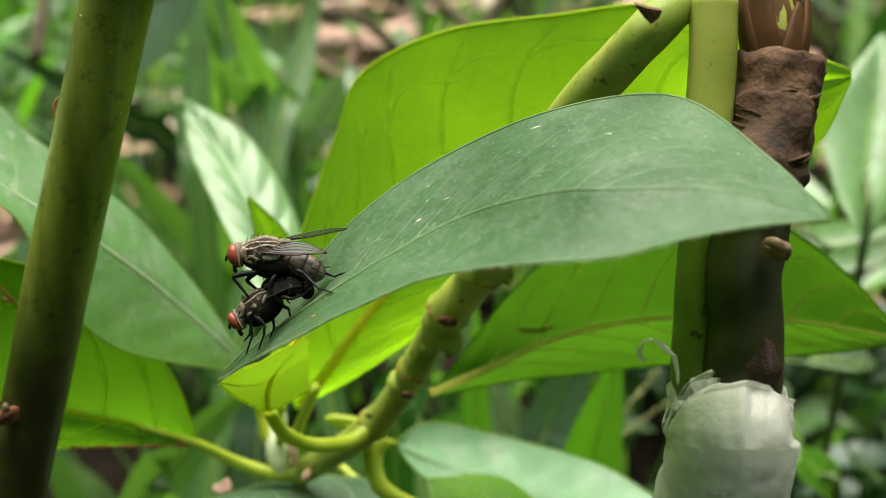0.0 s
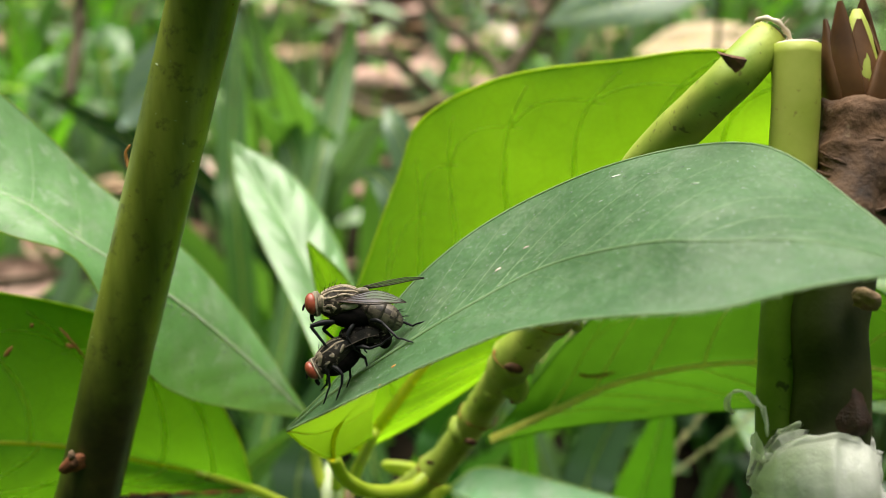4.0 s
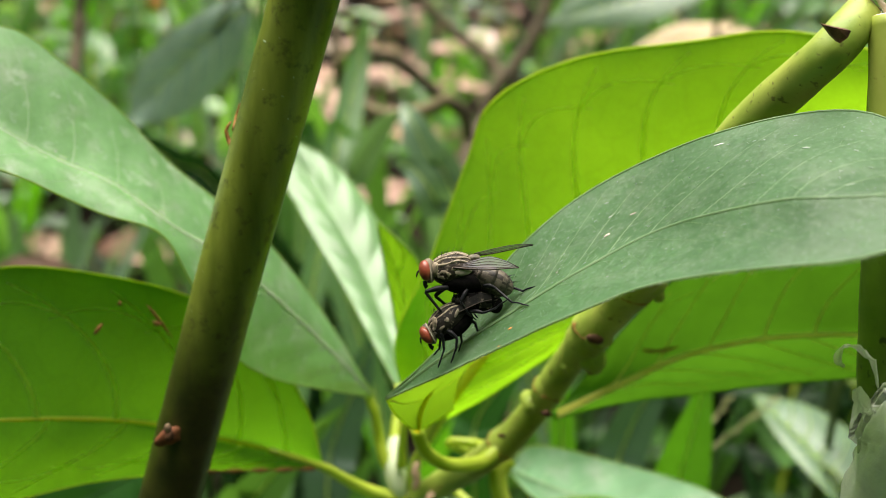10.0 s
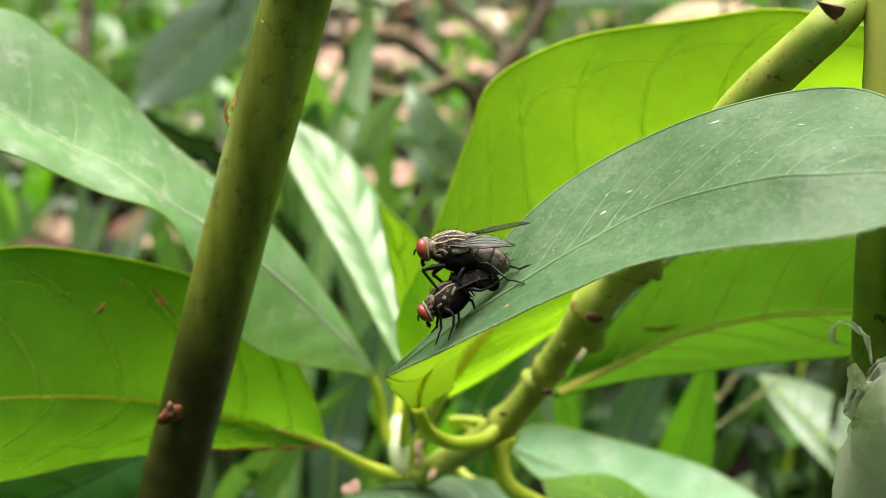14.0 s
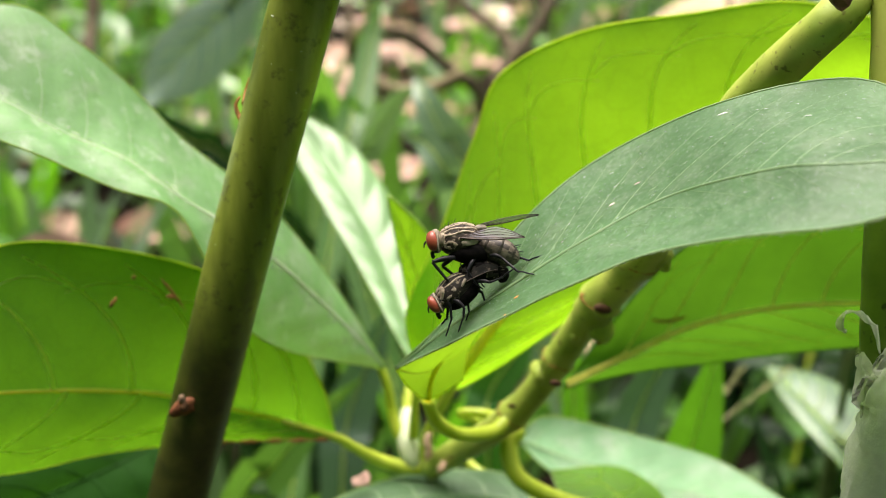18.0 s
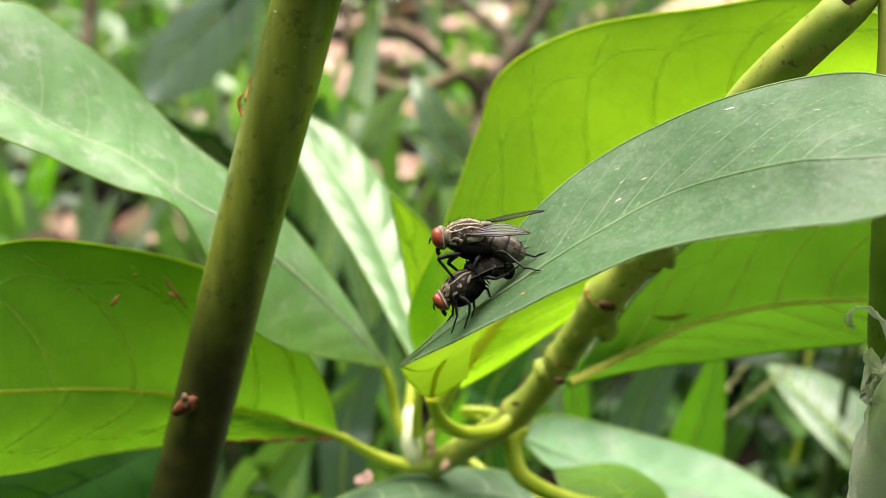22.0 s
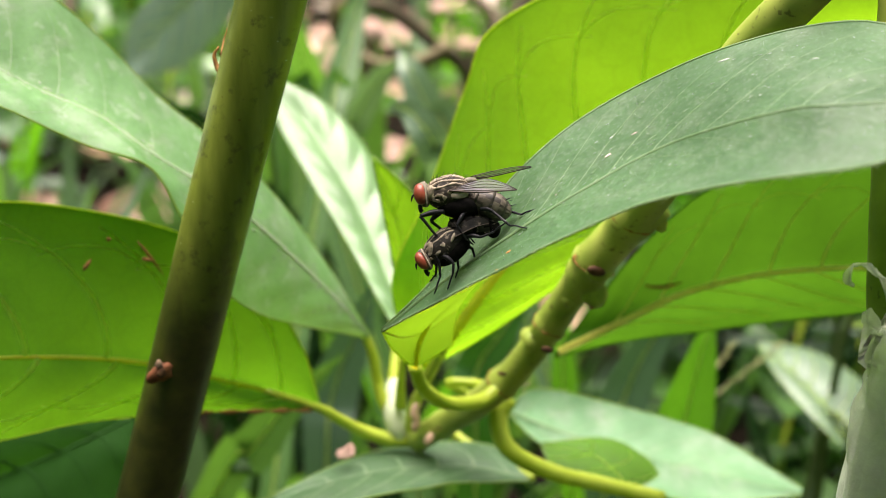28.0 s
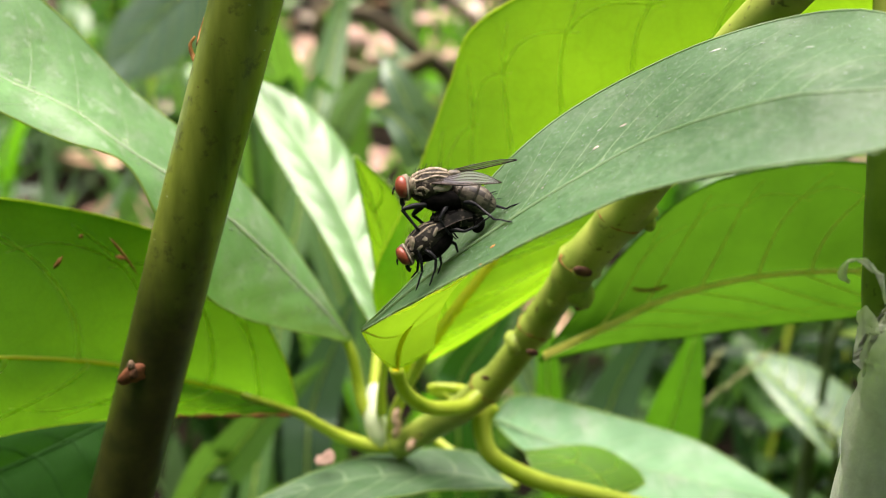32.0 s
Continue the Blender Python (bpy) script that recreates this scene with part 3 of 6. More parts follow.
# long leaf that comes towards the eye
leaf(shrub, "leaf", "pale green leaf with whitish dusty midrib",
     [(-26.8, 139.9, 146.3), (-29.8, 137.4, 152.3), (-33.9, 135.2, 159.0), (-39.1, 132.5, 166.8), (-44.0, 130.1, 173.0), (-50.1, 128.5, 178.6), (-56.2, 128.0, 184.1), (-61.9, 126.6, 187.8), (-67.4, 125.4, 192.0), (-73.2, 124.5, 196.8), (-78.9, 122.5, 201.4)],
     [(-27.0, 139.8, 146.0), (-30.5, 135.1, 149.9), (-35.3, 130.5, 154.0), (-39.9, 127.0, 158.0), (-43.3, 124.1, 163.4), (-46.8, 123.2, 172.6), (-50.1, 123.4, 179.5), (-56.2, 121.8, 183.0), (-62.6, 119.8, 187.6), (-69.6, 118.8, 192.2), (-78.4, 121.3, 201.5)],
     [(-26.7, 140.1, 146.6), (-29.1, 139.5, 152.0), (-32.0, 140.1, 157.7), (-35.9, 140.2, 164.3), (-40.4, 140.2, 170.8), (-45.8, 139.7, 176.5), (-51.7, 139.3, 182.2), (-56.7, 139.2, 188.6), (-62.5, 138.2, 195.3), (-69.3, 136.6, 200.8), (-79.8, 125.0, 202.0)],
     M_TOP2, M_VEIN_SOFT, 0.27, 10, 80, 10, 0.2, 0.12, vein_r=0.05, pleat=0.22, sweep=1.15, rib_mat=M_VEIN_LIGHT,
     petiole=[(-24.0, 136.7, 135.5), (-25.1, 137.5, 137.0), (-25.9, 139.0, 139.9), (-26.4, 139.6, 143.4), (-27.4, 140.1, 146.5)], petiole_r=(0.9, 0.6))

# low backlit leaf
leaf(shrub, "leaf", "green leaf lit from behind with a brown scar and brown edge",
     [(-33.5, 130.6, 140.9), (-40.1, 127.6, 145.9), (-46.0, 124.2, 150.2), (-52.6, 120.1, 155.2), (-60.0, 115.5, 159.2), (-68.0, 110.5, 162.5), (-74.3, 106.2, 164.9), (-79.8, 102.7, 166.7)],
     [(-33.4, 130.5, 140.7), (-39.4, 126.4, 143.5), (-45.5, 123.1, 145.9), (-53.0, 118.1, 149.1), (-60.5, 112.8, 151.7), (-68.5, 107.1, 153.5), (-74.9, 103.3, 156.8), (-79.8, 102.6, 166.5)],
     [(-33.4, 130.9, 141.5), (-35.3, 131.7, 149.8), (-39.6, 131.8, 158.7), (-46.8, 130.2, 166.5), (-57.4, 126.6, 172.4), (-68.7, 121.0, 176.5), (-74.9, 113.7, 175.4), (-79.8, 102.9, 167.0)],
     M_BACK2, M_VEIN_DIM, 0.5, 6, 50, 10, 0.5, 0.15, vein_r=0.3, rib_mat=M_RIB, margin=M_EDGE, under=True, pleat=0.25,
     petiole=[(-19.8, 134.2, 132.8), (-24.0, 134.2, 132.8), (-28.0, 134.0, 134.5), (-31.0, 132.3, 137.8), (-33.5, 130.6, 140.9), (-40.1, 127.6, 145.9)], petiole_r=(1.15, 0.5))

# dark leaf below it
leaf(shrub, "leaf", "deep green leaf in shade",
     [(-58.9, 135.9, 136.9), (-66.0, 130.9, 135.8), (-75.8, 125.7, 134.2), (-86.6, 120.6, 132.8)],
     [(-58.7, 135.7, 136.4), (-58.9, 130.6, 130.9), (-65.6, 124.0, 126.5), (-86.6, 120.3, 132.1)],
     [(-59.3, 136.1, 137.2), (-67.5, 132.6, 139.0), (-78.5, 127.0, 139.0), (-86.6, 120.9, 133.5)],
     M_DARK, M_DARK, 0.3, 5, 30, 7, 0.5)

# shiny young leaf
leaf(shrub, "leaf", "young leaf with a strong silvery gloss",
     [(-20.4, 147.0, 135.1), (-22.5, 155.0, 139.9), (-25.8, 165.3, 144.8), (-30.7, 176.3, 151.2), (-37.9, 188.5, 157.9), (-45.8, 199.2, 163.9)],
     [(-20.6, 147.0, 135.2), (-24.8, 152.8, 142.3), (-30.3, 163.4, 148.0), (-36.8, 175.3, 153.9), (-43.1, 188.0, 159.3), (-45.9, 199.1, 163.5)],
     [(-20.3, 147.0, 135.1), (-20.2, 157.5, 138.1), (-21.6, 168.7, 144.8), (-26.1, 182.5, 152.2), (-34.5, 193.1, 160.1), (-45.6, 199.3, 164.1)],
     M_SHINE, M_VEIN_SOFT, 0.3, 9, 110, 12, 0.6, 0.065, vein_r=0.05, sweep=1.3, pleat=0.5,
     petiole=[(-23.9, 137.5, 134.9), (-23.8, 140.3, 135.9), (-23.5, 143.8, 138.5), (-23.0, 149.0, 142.1)], petiole_r=(1.1, 0.6))

# upright folded young leaf
leaf(shrub, "leaf", "narrow young leaf standing upright, lit from behind",
     [(-21.9, 134.5, 146.7), (-21.3, 135.6, 153.3), (-21.7, 137.3, 161.2), (-23.1, 139.2, 167.2), (-25.4, 141.0, 172.8)],
     [(-22.2, 134.5, 146.7), (-22.5, 136.5, 152.8), (-23.3, 137.9, 160.1), (-24.5, 139.2, 167.2), (-25.5, 140.9, 172.6)],
     [(-21.6, 134.5, 146.7), (-19.7, 134.7, 153.9), (-18.5, 136.4, 161.7), (-20.1, 138.6, 168.2), (-25.3, 141.0, 172.9)],
     M_BACK, M_VEIN_DIM, 0.2, 4, 26, 6, 0.3, petiole=[(-22.7, 135.4, 137.4), (-22.5, 135.2, 141.5), (-21.9, 134.5, 146.7)], petiole_r=(0.8, 0.4))

# low shiny leaf
leaf(shrub, "leaf", "pale glossy leaf below the branch",
     [(-7.0, 143.9, 130.5), (-0.1, 144.1, 126.8), (10.9, 143.7, 122.5), (23.1, 143.6, 118.6), (39.0, 143.1, 114.3)],
     [(-7.0, 143.8, 130.2), (-2.2, 139.8, 127.1), (8.3, 137.3, 122.8), (20.0, 136.8, 118.3), (39.0, 142.9, 114.0)],
     [(-6.9, 144.2, 131.1), (-1.3, 150.2, 129.9), (14.1, 153.1, 123.6), (26.9, 152.5, 118.8), (39.7, 145.0, 113.8)],
     M_PALE, M_VEIN_SOFT, 0.2, 7, 36, 8, 0.6, vein_r=0.06, pleat=0.2, petiole=[(-9.8, 129.3, 143.4), (-11.9, 134.1, 141.8), (-15.8, 136.7, 140.1), (-7.0, 143.9, 130.5)], petiole_r=(0.8, 0.5))

# leaf on the drooping petiole
leaf(shrub, "leaf", "leaf hanging from an arched petiole",
     [(8.6, 126.8, 128.7), (7.3, 133.0, 127.6), (4.0, 137.4, 127.3), (-2.2, 139.8, 127.1)],
     [(8.7, 126.7, 128.6), (2.3, 130.7, 127.1), (-1.1, 135.1, 126.7), (-2.2, 139.8, 127.0)],
     [(8.9, 126.8, 128.9), (14.0, 134.2, 126.1), (8.3, 139.8, 127.8), (-2.1, 139.9, 127.3)],
     M_BASE, M_VEIN_DIM, 0.25, 3, 24, 6, 0.4,
     petiole=[(-8.1, 131.4, 141.2), (-9.4, 129.4, 139.3), (-8.1, 126.7, 136.2), (-2.3, 125.9, 132.9), (4.7, 126.5, 130.2), (13.1, 126.2, 127.8)], petiole_r=(1.35, 1.0))

# leaf under the node
leaf(shrub, "leaf", "grey-green leaf under the shoot tip",
     [(-4.6, 128.0, 130.2), (-13.2, 130.7, 130.5), (-22.3, 129.3, 131.5), (-31.1, 125.7, 132.6), (-40.6, 119.9, 133.6)],
     [(-4.6, 127.9, 129.9), (-13.4, 124.9, 132.3), (-21.5, 121.6, 134.0), (-30.5, 117.9, 135.0), (-40.6, 119.7, 133.3)],
     [(-4.6, 128.1, 130.4), (-10.5, 136.9, 129.5), (-20.8, 137.3, 129.6), (-29.2, 131.8, 131.6), (-40.6, 120.0, 134.0)],
     M_TOP, M_VEIN_PALE, 0.3, 6, 36, 8, 0.4,
     petiole=[(-16.0, 141.4, 129.3), (-12.8, 138.6, 128.3), (-8.4, 133.3, 129.3), (-4.6, 128.0, 130.2)], petiole_r=(0.7, 0.5))


def build_branch():
    bm = bmesh.new()
    g = [(-20.6, 134.1, 132.6), (-15.9, 132.0, 137.4), (-12.1, 129.7, 141.8), (-8.4, 127.7, 146.9), (-5.7, 125.8, 152.1), (-3.4, 124.1, 157.5), (-1.3, 122.2, 162.8), (0.9, 119.5, 168.7), (3.7, 117.6, 173.8), (6.9, 113.0, 182.5), (9.7, 110.2, 190.4), (12.4, 108.1, 197.3), (15.8, 105.3, 202.9), (18.1, 102.8, 207.0), (22.0, 105.8, 209.9)]
    path = [p * MM for p in spline(g, 120)]
    rad = []
    for i in range(120):
        f = i / 119
        r = value([1.8, 1.85, 1.9, 1.95, 1.95, 1.95, 2.0, 2.45, 2.4, 2.25, 2.15, 2.15, 2.15, 2.05, 2.0], f)
        for c, h, w in ((0.055, 0.2, 0.008), (0.2, 0.35, 0.009), (0.35, 0.28, 0.01), (0.38, 0.15, 0.008), (0.47, 0.28, 0.009), (0.495, 0.25, 0.008), (0.585, 0.4, 0.01)):
            r += h * math.exp(-((f - c) / w) ** 2)
        rad.append(r * MM)
    add_tube(bm, path, rad, 20, True, 0.06)
    rings = [(path[i], (path[i + 1] - path[i]).normalized(), rad[i]) for i in (24, 42, 59, 70)]
    branch = part("branch", bm, M_BRANCH, shrub, "green knobbly branch with leaf scars")
    for q, size in (((0.5, 116.7, 168.6), 1.0), ((-4.3, 120.0, 156.1), 0.7), ((-9.4, 124.6, 149.7), 0.5)):
        bm = bmesh.new()
        add_ball(bm, vec(q), (Vector((1.1, 0.2, -0.5)) * size * MM, Vector((0.2, -0.35, 0.3)) * size * MM, Vector((0.25, 0.2, 0.5)) * size * MM), 8, 12)
        part("leaf_scar", bm, M_SCAR, branch, "brown sunken leaf scar")
        if size < 1:
            continue
        bm = bmesh.new()
        add_ball(bm, vec(q) + Vector((0.5, 1.0, -0.5)) * MM * size, (Vector((1.5, 0.1, -0.6)) * size * MM, Vector((0.2, 1.0, 0.3)) * size * MM, Vector((0.5, 0.2, 1.1)) * size * MM), 8, 12)
        part("knob", bm, M_BRANCH, branch)
    for q in ((-5.9, 127.8, 153.2), (-9.0, 129.2, 146.8)):
        bm = bmesh.new()
        add_ball(bm, vec(q), (Vector((0.9, 0.3, 0.5)) * MM, Vector((-0.3, 1.0, 0.2)) * MM, Vector((-0.5, 0.1, 0.9)) * MM), 8, 12)
        part("knob", bm, M_BRANCH, branch)
    # swollen nodes: round bumps, some with a brown tip or a dark ledge below
    for q, size, tip in [((-0.8, 119.6, 168.7), 1.05, 1), ((-1.8, 121.2, 162.8), 0.95, 0), ((0.8, 119.8, 164.2), 1.5, 2), ((3.0, 118.0, 174.4), 1.4, 1), ((-5.9, 124.3, 154.8), 1.05, 0)]:
        bm = bmesh.new()
        add_ball(bm, vec(q), (Vector((1.0, 0.2, 0.3)) * size * MM, Vector((-0.2, 1.2, 0.2)) * size * MM, Vector((-0.3, 0.1, 1.15)) * size * MM), 10, 14)
        for v in bm.verts:
            v.co += (v.co - vec(q)) * 0.25 * noise.noise(v.co * 900)
        knob = part("knob", bm, M_BRANCH, branch)
        if tip:
            bm = bmesh.new()
            o = Vector((-0.75, -0.3, 0.3)) if tip == 1 else Vector((0.3, -0.35, -0.95))
            e = vec(q) + o * size * MM
            add_ball(bm, e, (Vector((0.45, 0.1, 0.1)) * size * MM * (0.7 if tip == 1 else 1.5), Vector((0, 0.5, 0)) * size * MM, Vector((0.05, 0, 0.4)) * size * MM * (1.2 if tip == 1 else 0.7)), 8, 12)
            part("scar", bm, M_SCAR2 if tip == 1 else M_SCAR, knob)
    for p, t, r in rings:
        bm = bmesh.new()
        u = t.orthogonal().normalized()
        w = t.cross(u)
        loop = [p + (u * math.cos(a) + w * math.sin(a)) * r * (0.985 + 0.01 * math.sin(3 * a)) + t * 0.0003 * math.sin(2 * a) for a in [2 * math.pi * k / 28 for k in range(29)]]
        add_tube(bm, loop, [MM * (0.1 + 0.06 * math.sin(k * 1.7)) for k in range(29)], 5)
        part("node_ring", bm, M_SCAR2, branch, "brown ring round the node")
    bm = bmesh.new()
    add_tube(bm, [vec(q) for q in ((4.7, 117.0, 176.4), (6.3, 116.3, 175.9), (7.2, 115.8, 175.0))], [2.6 * MM, 2.2 * MM, 1.5 * MM], 16, True, 0.12)
    stub = part("stub", bm, M_BRANCH, branch)
    bm = bmesh.new()
    add_ball(bm, vec((7.2, 115.8, 175.0)), (Vector((0.7, 0, 0.3)) * MM, Vector((0, 1.1, 0)) * MM, Vector((-0.3, 0, 1.0)) * MM), 8, 12)
    part("scar", bm, M_SLAB, stub, "pale healed tip")
    # dark wedge and frayed cut end
    bm = bmesh.new()
    c = vec((17.6, 100.1, 209.7))
    ring = [c + Vector(q) * 0.85 * MM for q in ((-1.5, -0.2, 0.9), (-0.3, -0.9, 0.75), (1.2, -0.9, 0.45), (0.9, -1.0, -0.3), (0.2, -0.9, -0.9), (-0.5, -0.6, -0.3))]
    tip = [bm.verts.new(q) for q in ring]
    back = [bm.verts.new(q + Vector((0.1, 1.4, -0.2)) * MM) for q in ring]
    bm.faces.new(tip)
    for q in range(6):
        bm.faces.new((tip[q], tip[(q + 1) % 6], back[(q + 1) % 6], back[q]))
    part("leaf_scar", bm, M_SCAR, branch, "dark brown torn scar", False)
    bm = bmesh.new()
    c = vec((22.2, 105.6, 210.4))
    d = (path[-1] - path[-4]).normalized()
    u = d.orthogonal().normalized()
    w = d.cross(u)
    rim = [c + (u * math.cos(a) + w * math.sin(a)) * MM * (1.8 + 0.08 * math.sin(5 * a)) + d * MM * (0.05 + 0.2 * noise.noise(Vector((math.cos(a) * 2, math.sin(a) * 2, 1)))) for a in [2 * math.pi * k / 32 for k in range(33)]]
    add_tube(bm, rim, [MM * (0.24 + 0.06 * math.sin(k * 1.9)) for k in range(33)], 7)
    for i in range(40):
        a = random.uniform(0, 6.28)
        o = (u * math.cos(a) + w * math.sin(a)) * random.uniform(1.2, 2.0)
        e = (d + Vector((random.uniform(-1, 1), random.uniform(-1, 1), random.uniform(-1, 1))) * 0.6).normalized()
        add_tube(bm, [c + o * MM, c + o * MM + e * MM * random.uniform(0.3, 0.9)], [0.06 * MM, 0.015 * MM], 4)
    cut = part("cut_end", bm, M_PITH, branch, "frayed pale cut end")
    bm = bmesh.new()
    add_ball(bm, c - d * 0.1 * MM, (u * MM * 1.4, w * MM * 1.4, d * MM * 0.25), 8, 16)
    for v in bm.verts:
        v.co += d * 0.0003 * noise.noise(v.co * 1500)
    part("pith", bm, M_STUB, cut, "brown hollow pith")
    # bud scales at the shoot tip
    bm = bmesh.new()
    add_tube(bm, [p * MM for p in spline([(-20.2, 133.2, 139.8), (-20.8, 132.6, 138.5), (-20.4, 132.0, 137.4), (-20.9, 131.3, 136.0)], 10)], [MM * r for r in (0.2, 0.5, 0.65, 0.6, 0.7, 0.65, 0.55, 0.6, 0.5, 0.2)], 8, True, 0.7)
    part("bud_scale", bm, M_LITTER2, branch, "withered pinkish-brown bud scale")
    bm = bmesh.new()
    add_tube(bm, [p * MM for p in spline([(-18.3, 130.4, 136.4), (-18.8, 130.0, 135.6), (-19.3, 129.7, 135.0)], 8)], [MM * r for r in (0.5, 0.4, 0.6, 0.7, 0.5, 0.5, 0.3, 0.1)], 8, True, 0.4)
    part("bud_scale", bm, M_LITTER2, branch)
    bm = bmesh.new()
    add_tube(bm, [p * MM for p in spline([(-22.6, 134.2, 132.8), (-23.2, 135.0, 134.3), (-23.6, 136.3, 135.8), (-23.7, 138.5, 136.8), (-23.6, 141.5, 137.3)], 24)], [MM * value([1.0, 1.4, 1.5, 1.45, 1.3, 1.05], i / 23) for i in range(24)], 18, True, 0.1)
    part("bud", bm, M_BUD, branch, "whitish-green swollen bud")


build_branch()


TRUNK_AXIS = []


def build_trunk():
    bm = bmesh.new()
    top = [Vector(p) for p in [(30.0, 101.9, 203.9), (29.3, 99.3, 199.0), (28.0, 96.3, 195.3), (26.3, 92.1, 189.5), (26.3, 89.3, 184.2), (26.1, 86.2, 177.6), (26.0, 83.6, 170.3)]]
    low = top[-1]
    g = top + [low + Vector((0, 6, -60)), Vector((low.x, low.y + 8, -8))]
    path = [p * MM for p in spline(g, 60)]
    rad = [MM * value([3.2, 3.4, 3.6, 3.5, 3.4, 3.5, 3.7, 4.6, 6], i / 59) for i in range(60)]
    add_tube(bm, path, rad, 22, True, 0.08)
    TRUNK_AXIS.extend(path)
    trunk = part("trunk", bm, M_TRUNK, shrub, "dark olive grafted trunk")
    # flaking bark rings on its upper part
    axis = [p * MM for p in spline([(30.05, 102.4, 204.9), (29.7, 100.6, 202.0), (29.0, 98.4, 199.4), (27.3, 95.2, 195.5), (26.6, 93.9, 193.1)], 40)]
    bm = bmesh.new()
    sleeve = add_tube(bm, axis, [MM * (3.75 - 0.1 * (i > 30) + 0.16 * math.sin(i * 0.55) ** 3) for i in range(40)], 30)
    for ring in sleeve:
        for v in ring:
            v.co += Vector((noise.noise(v.co * 420), noise.noise(v.co * 420 + Vector((9, 0, 0))), noise.noise(v.co * 700))) * 0.0007
    part("bark", bm, M_BARK, trunk, "rough brown bark")
    for i in range(52):
        c, a = axis[random.randint(2, 36)], random.uniform(0, 6.28)
        o = Vector((math.cos(a), math.sin(a), 0))
        side, lift = Vector((-o.y, o.x, 0)), random.uniform(0.1, 0.5)
        w, h = random.uniform(0.5, 1.5) * MM, random.uniform(0.3, 1.1) * MM
        bm = bmesh.new()
        grid = [[bm.verts.new(c + o * (3.85 * MM + lift * MM * max(0, u) ** 2 + 0.06 * MM * random.uniform(-1, 1)) + side * w * s_ - o * w * w * s_ * s_ / (8 * MM) + Vector((0, 0, h * u + 0.15 * MM * random.uniform(-1, 1)))) for s_ in (-1, -0.4, 0.3, 1)] for u in (-1, -0.2, 0.5, 1)]
        back = [[bm.verts.new(v.co - o * 0.3 * MM) for v in r] for r in grid]
        for q in range(3):
            for k in range(3):
                bm.faces.new((grid[q][k], grid[q][k + 1], grid[q + 1][k + 1], grid[q + 1][k]))
                bm.faces.new((back[q][k], back[q + 1][k], back[q + 1][k + 1], back[q][k + 1]))
        for q in range(3):
            for g_, h_ in ((grid[q][0], grid[q + 1][0]), (grid[q][3], grid[q + 1][3]), (grid[0][q], grid[0][q + 1]), (grid[3][q], grid[3][q + 1])):
                twin = {id(v): b_ for r, rb in zip(grid, back) for v, b_ in zip(r, rb)}
                bm.faces.new((g_, h_, twin[id(h_)], twin[id(g_)]))
        part("bark_flake", bm, M_BARK, trunk)
    bm = bmesh.new()
    add_tube(bm, [p * MM for p in spline([(26.9, 88.6, 193.6), (28.0, 88.3, 193.0), (28.9, 88.8, 191.9)], 6)], [MM * r for r in (0.5, 0.8, 0.8, 0.9, 0.7, 0.3)], 16, True, 1.2)
    part("bark_knob", bm, M_STUB, trunk, "broken pale brown stub")
    bm = bmesh.new()
    add_tube(bm, [p * MM for p in spline([(27.1, 87.5, 185.9), (27.3, 86.1, 183.9), (27.2, 84.8, 181.9)], 10)], [MM * r for r in (0.3, 0.8, 1.0, 1.1, 1.2, 1.3, 1.5, 1.5, 1.3, 0.8)], 18, True, 0.6)
    part("bark_knob", bm, M_WOUND, trunk, "reddish-brown bark wound")
    # green shoot cut flat beside the trunk
    bm = bmesh.new()
    add_tube(bm, [p * MM for p in spline([(23.9, 103.7, 210.1), (23.8, 101.5, 205.6), (23.6, 99.2, 200.7), (23.4, 97.6, 197.2)], 18)], [MM * 2.1] * 18, 16, True, 0.05)
    shoot = part("cut_shoot", bm, M_SLAB, shrub, "pale green shoot cut off flat")
    bm = bmesh.new()
    add_tube(bm, [p * MM for p in spline([(23.4, 97.4, 197.0), (23.2, 96.4, 194.6), (22.6, 92.6, 187.8), (22.2, 89.2, 181.0), (22.2, 86.8, 176.4), (22.6, 85.0, 168.0)], 26)], [MM * 1.95] * 26, 16, True, 0.04)
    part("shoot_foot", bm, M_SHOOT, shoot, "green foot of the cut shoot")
    bm = bmesh.new()
    add_tube(bm, [p * MM for p in spline([(21.6, 95.4, 197.6), (23.0, 95.0, 197.0), (24.6, 95.2, 197.9), (25.8, 96.4, 198.4)], 14)], [MM * (0.25 + 0.2 * math.sin(k * 1.3) ** 2) for k in range(14)], 7, True, 0.5)
    part("torn_rim", bm, M_PITH, shoot, "pale torn rim")
    bm = bmesh.new()
    add_tube(bm, [vec((23.9, 103.7, 210.05)), vec((23.9, 103.8, 210.25))], [2.05 * MM, 1.8 * MM], 14)
    part("cut_face", bm, M_PITH, shoot)
    # terminal bud with brown scales
    c = vec((29.5, 102.2, 204.9))
    up = (vec((29.5, 105.7, 212.0)) - c).normalized()
    bm = bmesh.new()
    add_tube(bm, [c - up * 0.001 + up * (i * 0.0012) for i in range(9)], [MM * r for r in (2.2, 2.2, 2.2, 2.1, 1.9, 1.6, 1.3, 0.9, 0.4)], 14, True, 0.1)
    bud = part("bud", bm, M_SLAB, shrub, "green terminal bud in brown scales")
    for i in range(9):
        a = i * 0.7 + 0.4
        d = Vector((math.cos(a), math.sin(a), 0))
        h = random.uniform(7.0, 11.5)
        bm = bmesh.new()
        pts = [c + d * MM * (2.3 + 0.45 * math.sin(q * 0.6) + (0.16 if i % 3 else -0.08) * q) + up * MM * (h * q / 7 - 1.5) for q in range(8)]
        w = [MM * r for r in (1.5, 1.9, 2.0, 1.8, 1.5, 1.1, 0.7, 0.2)]
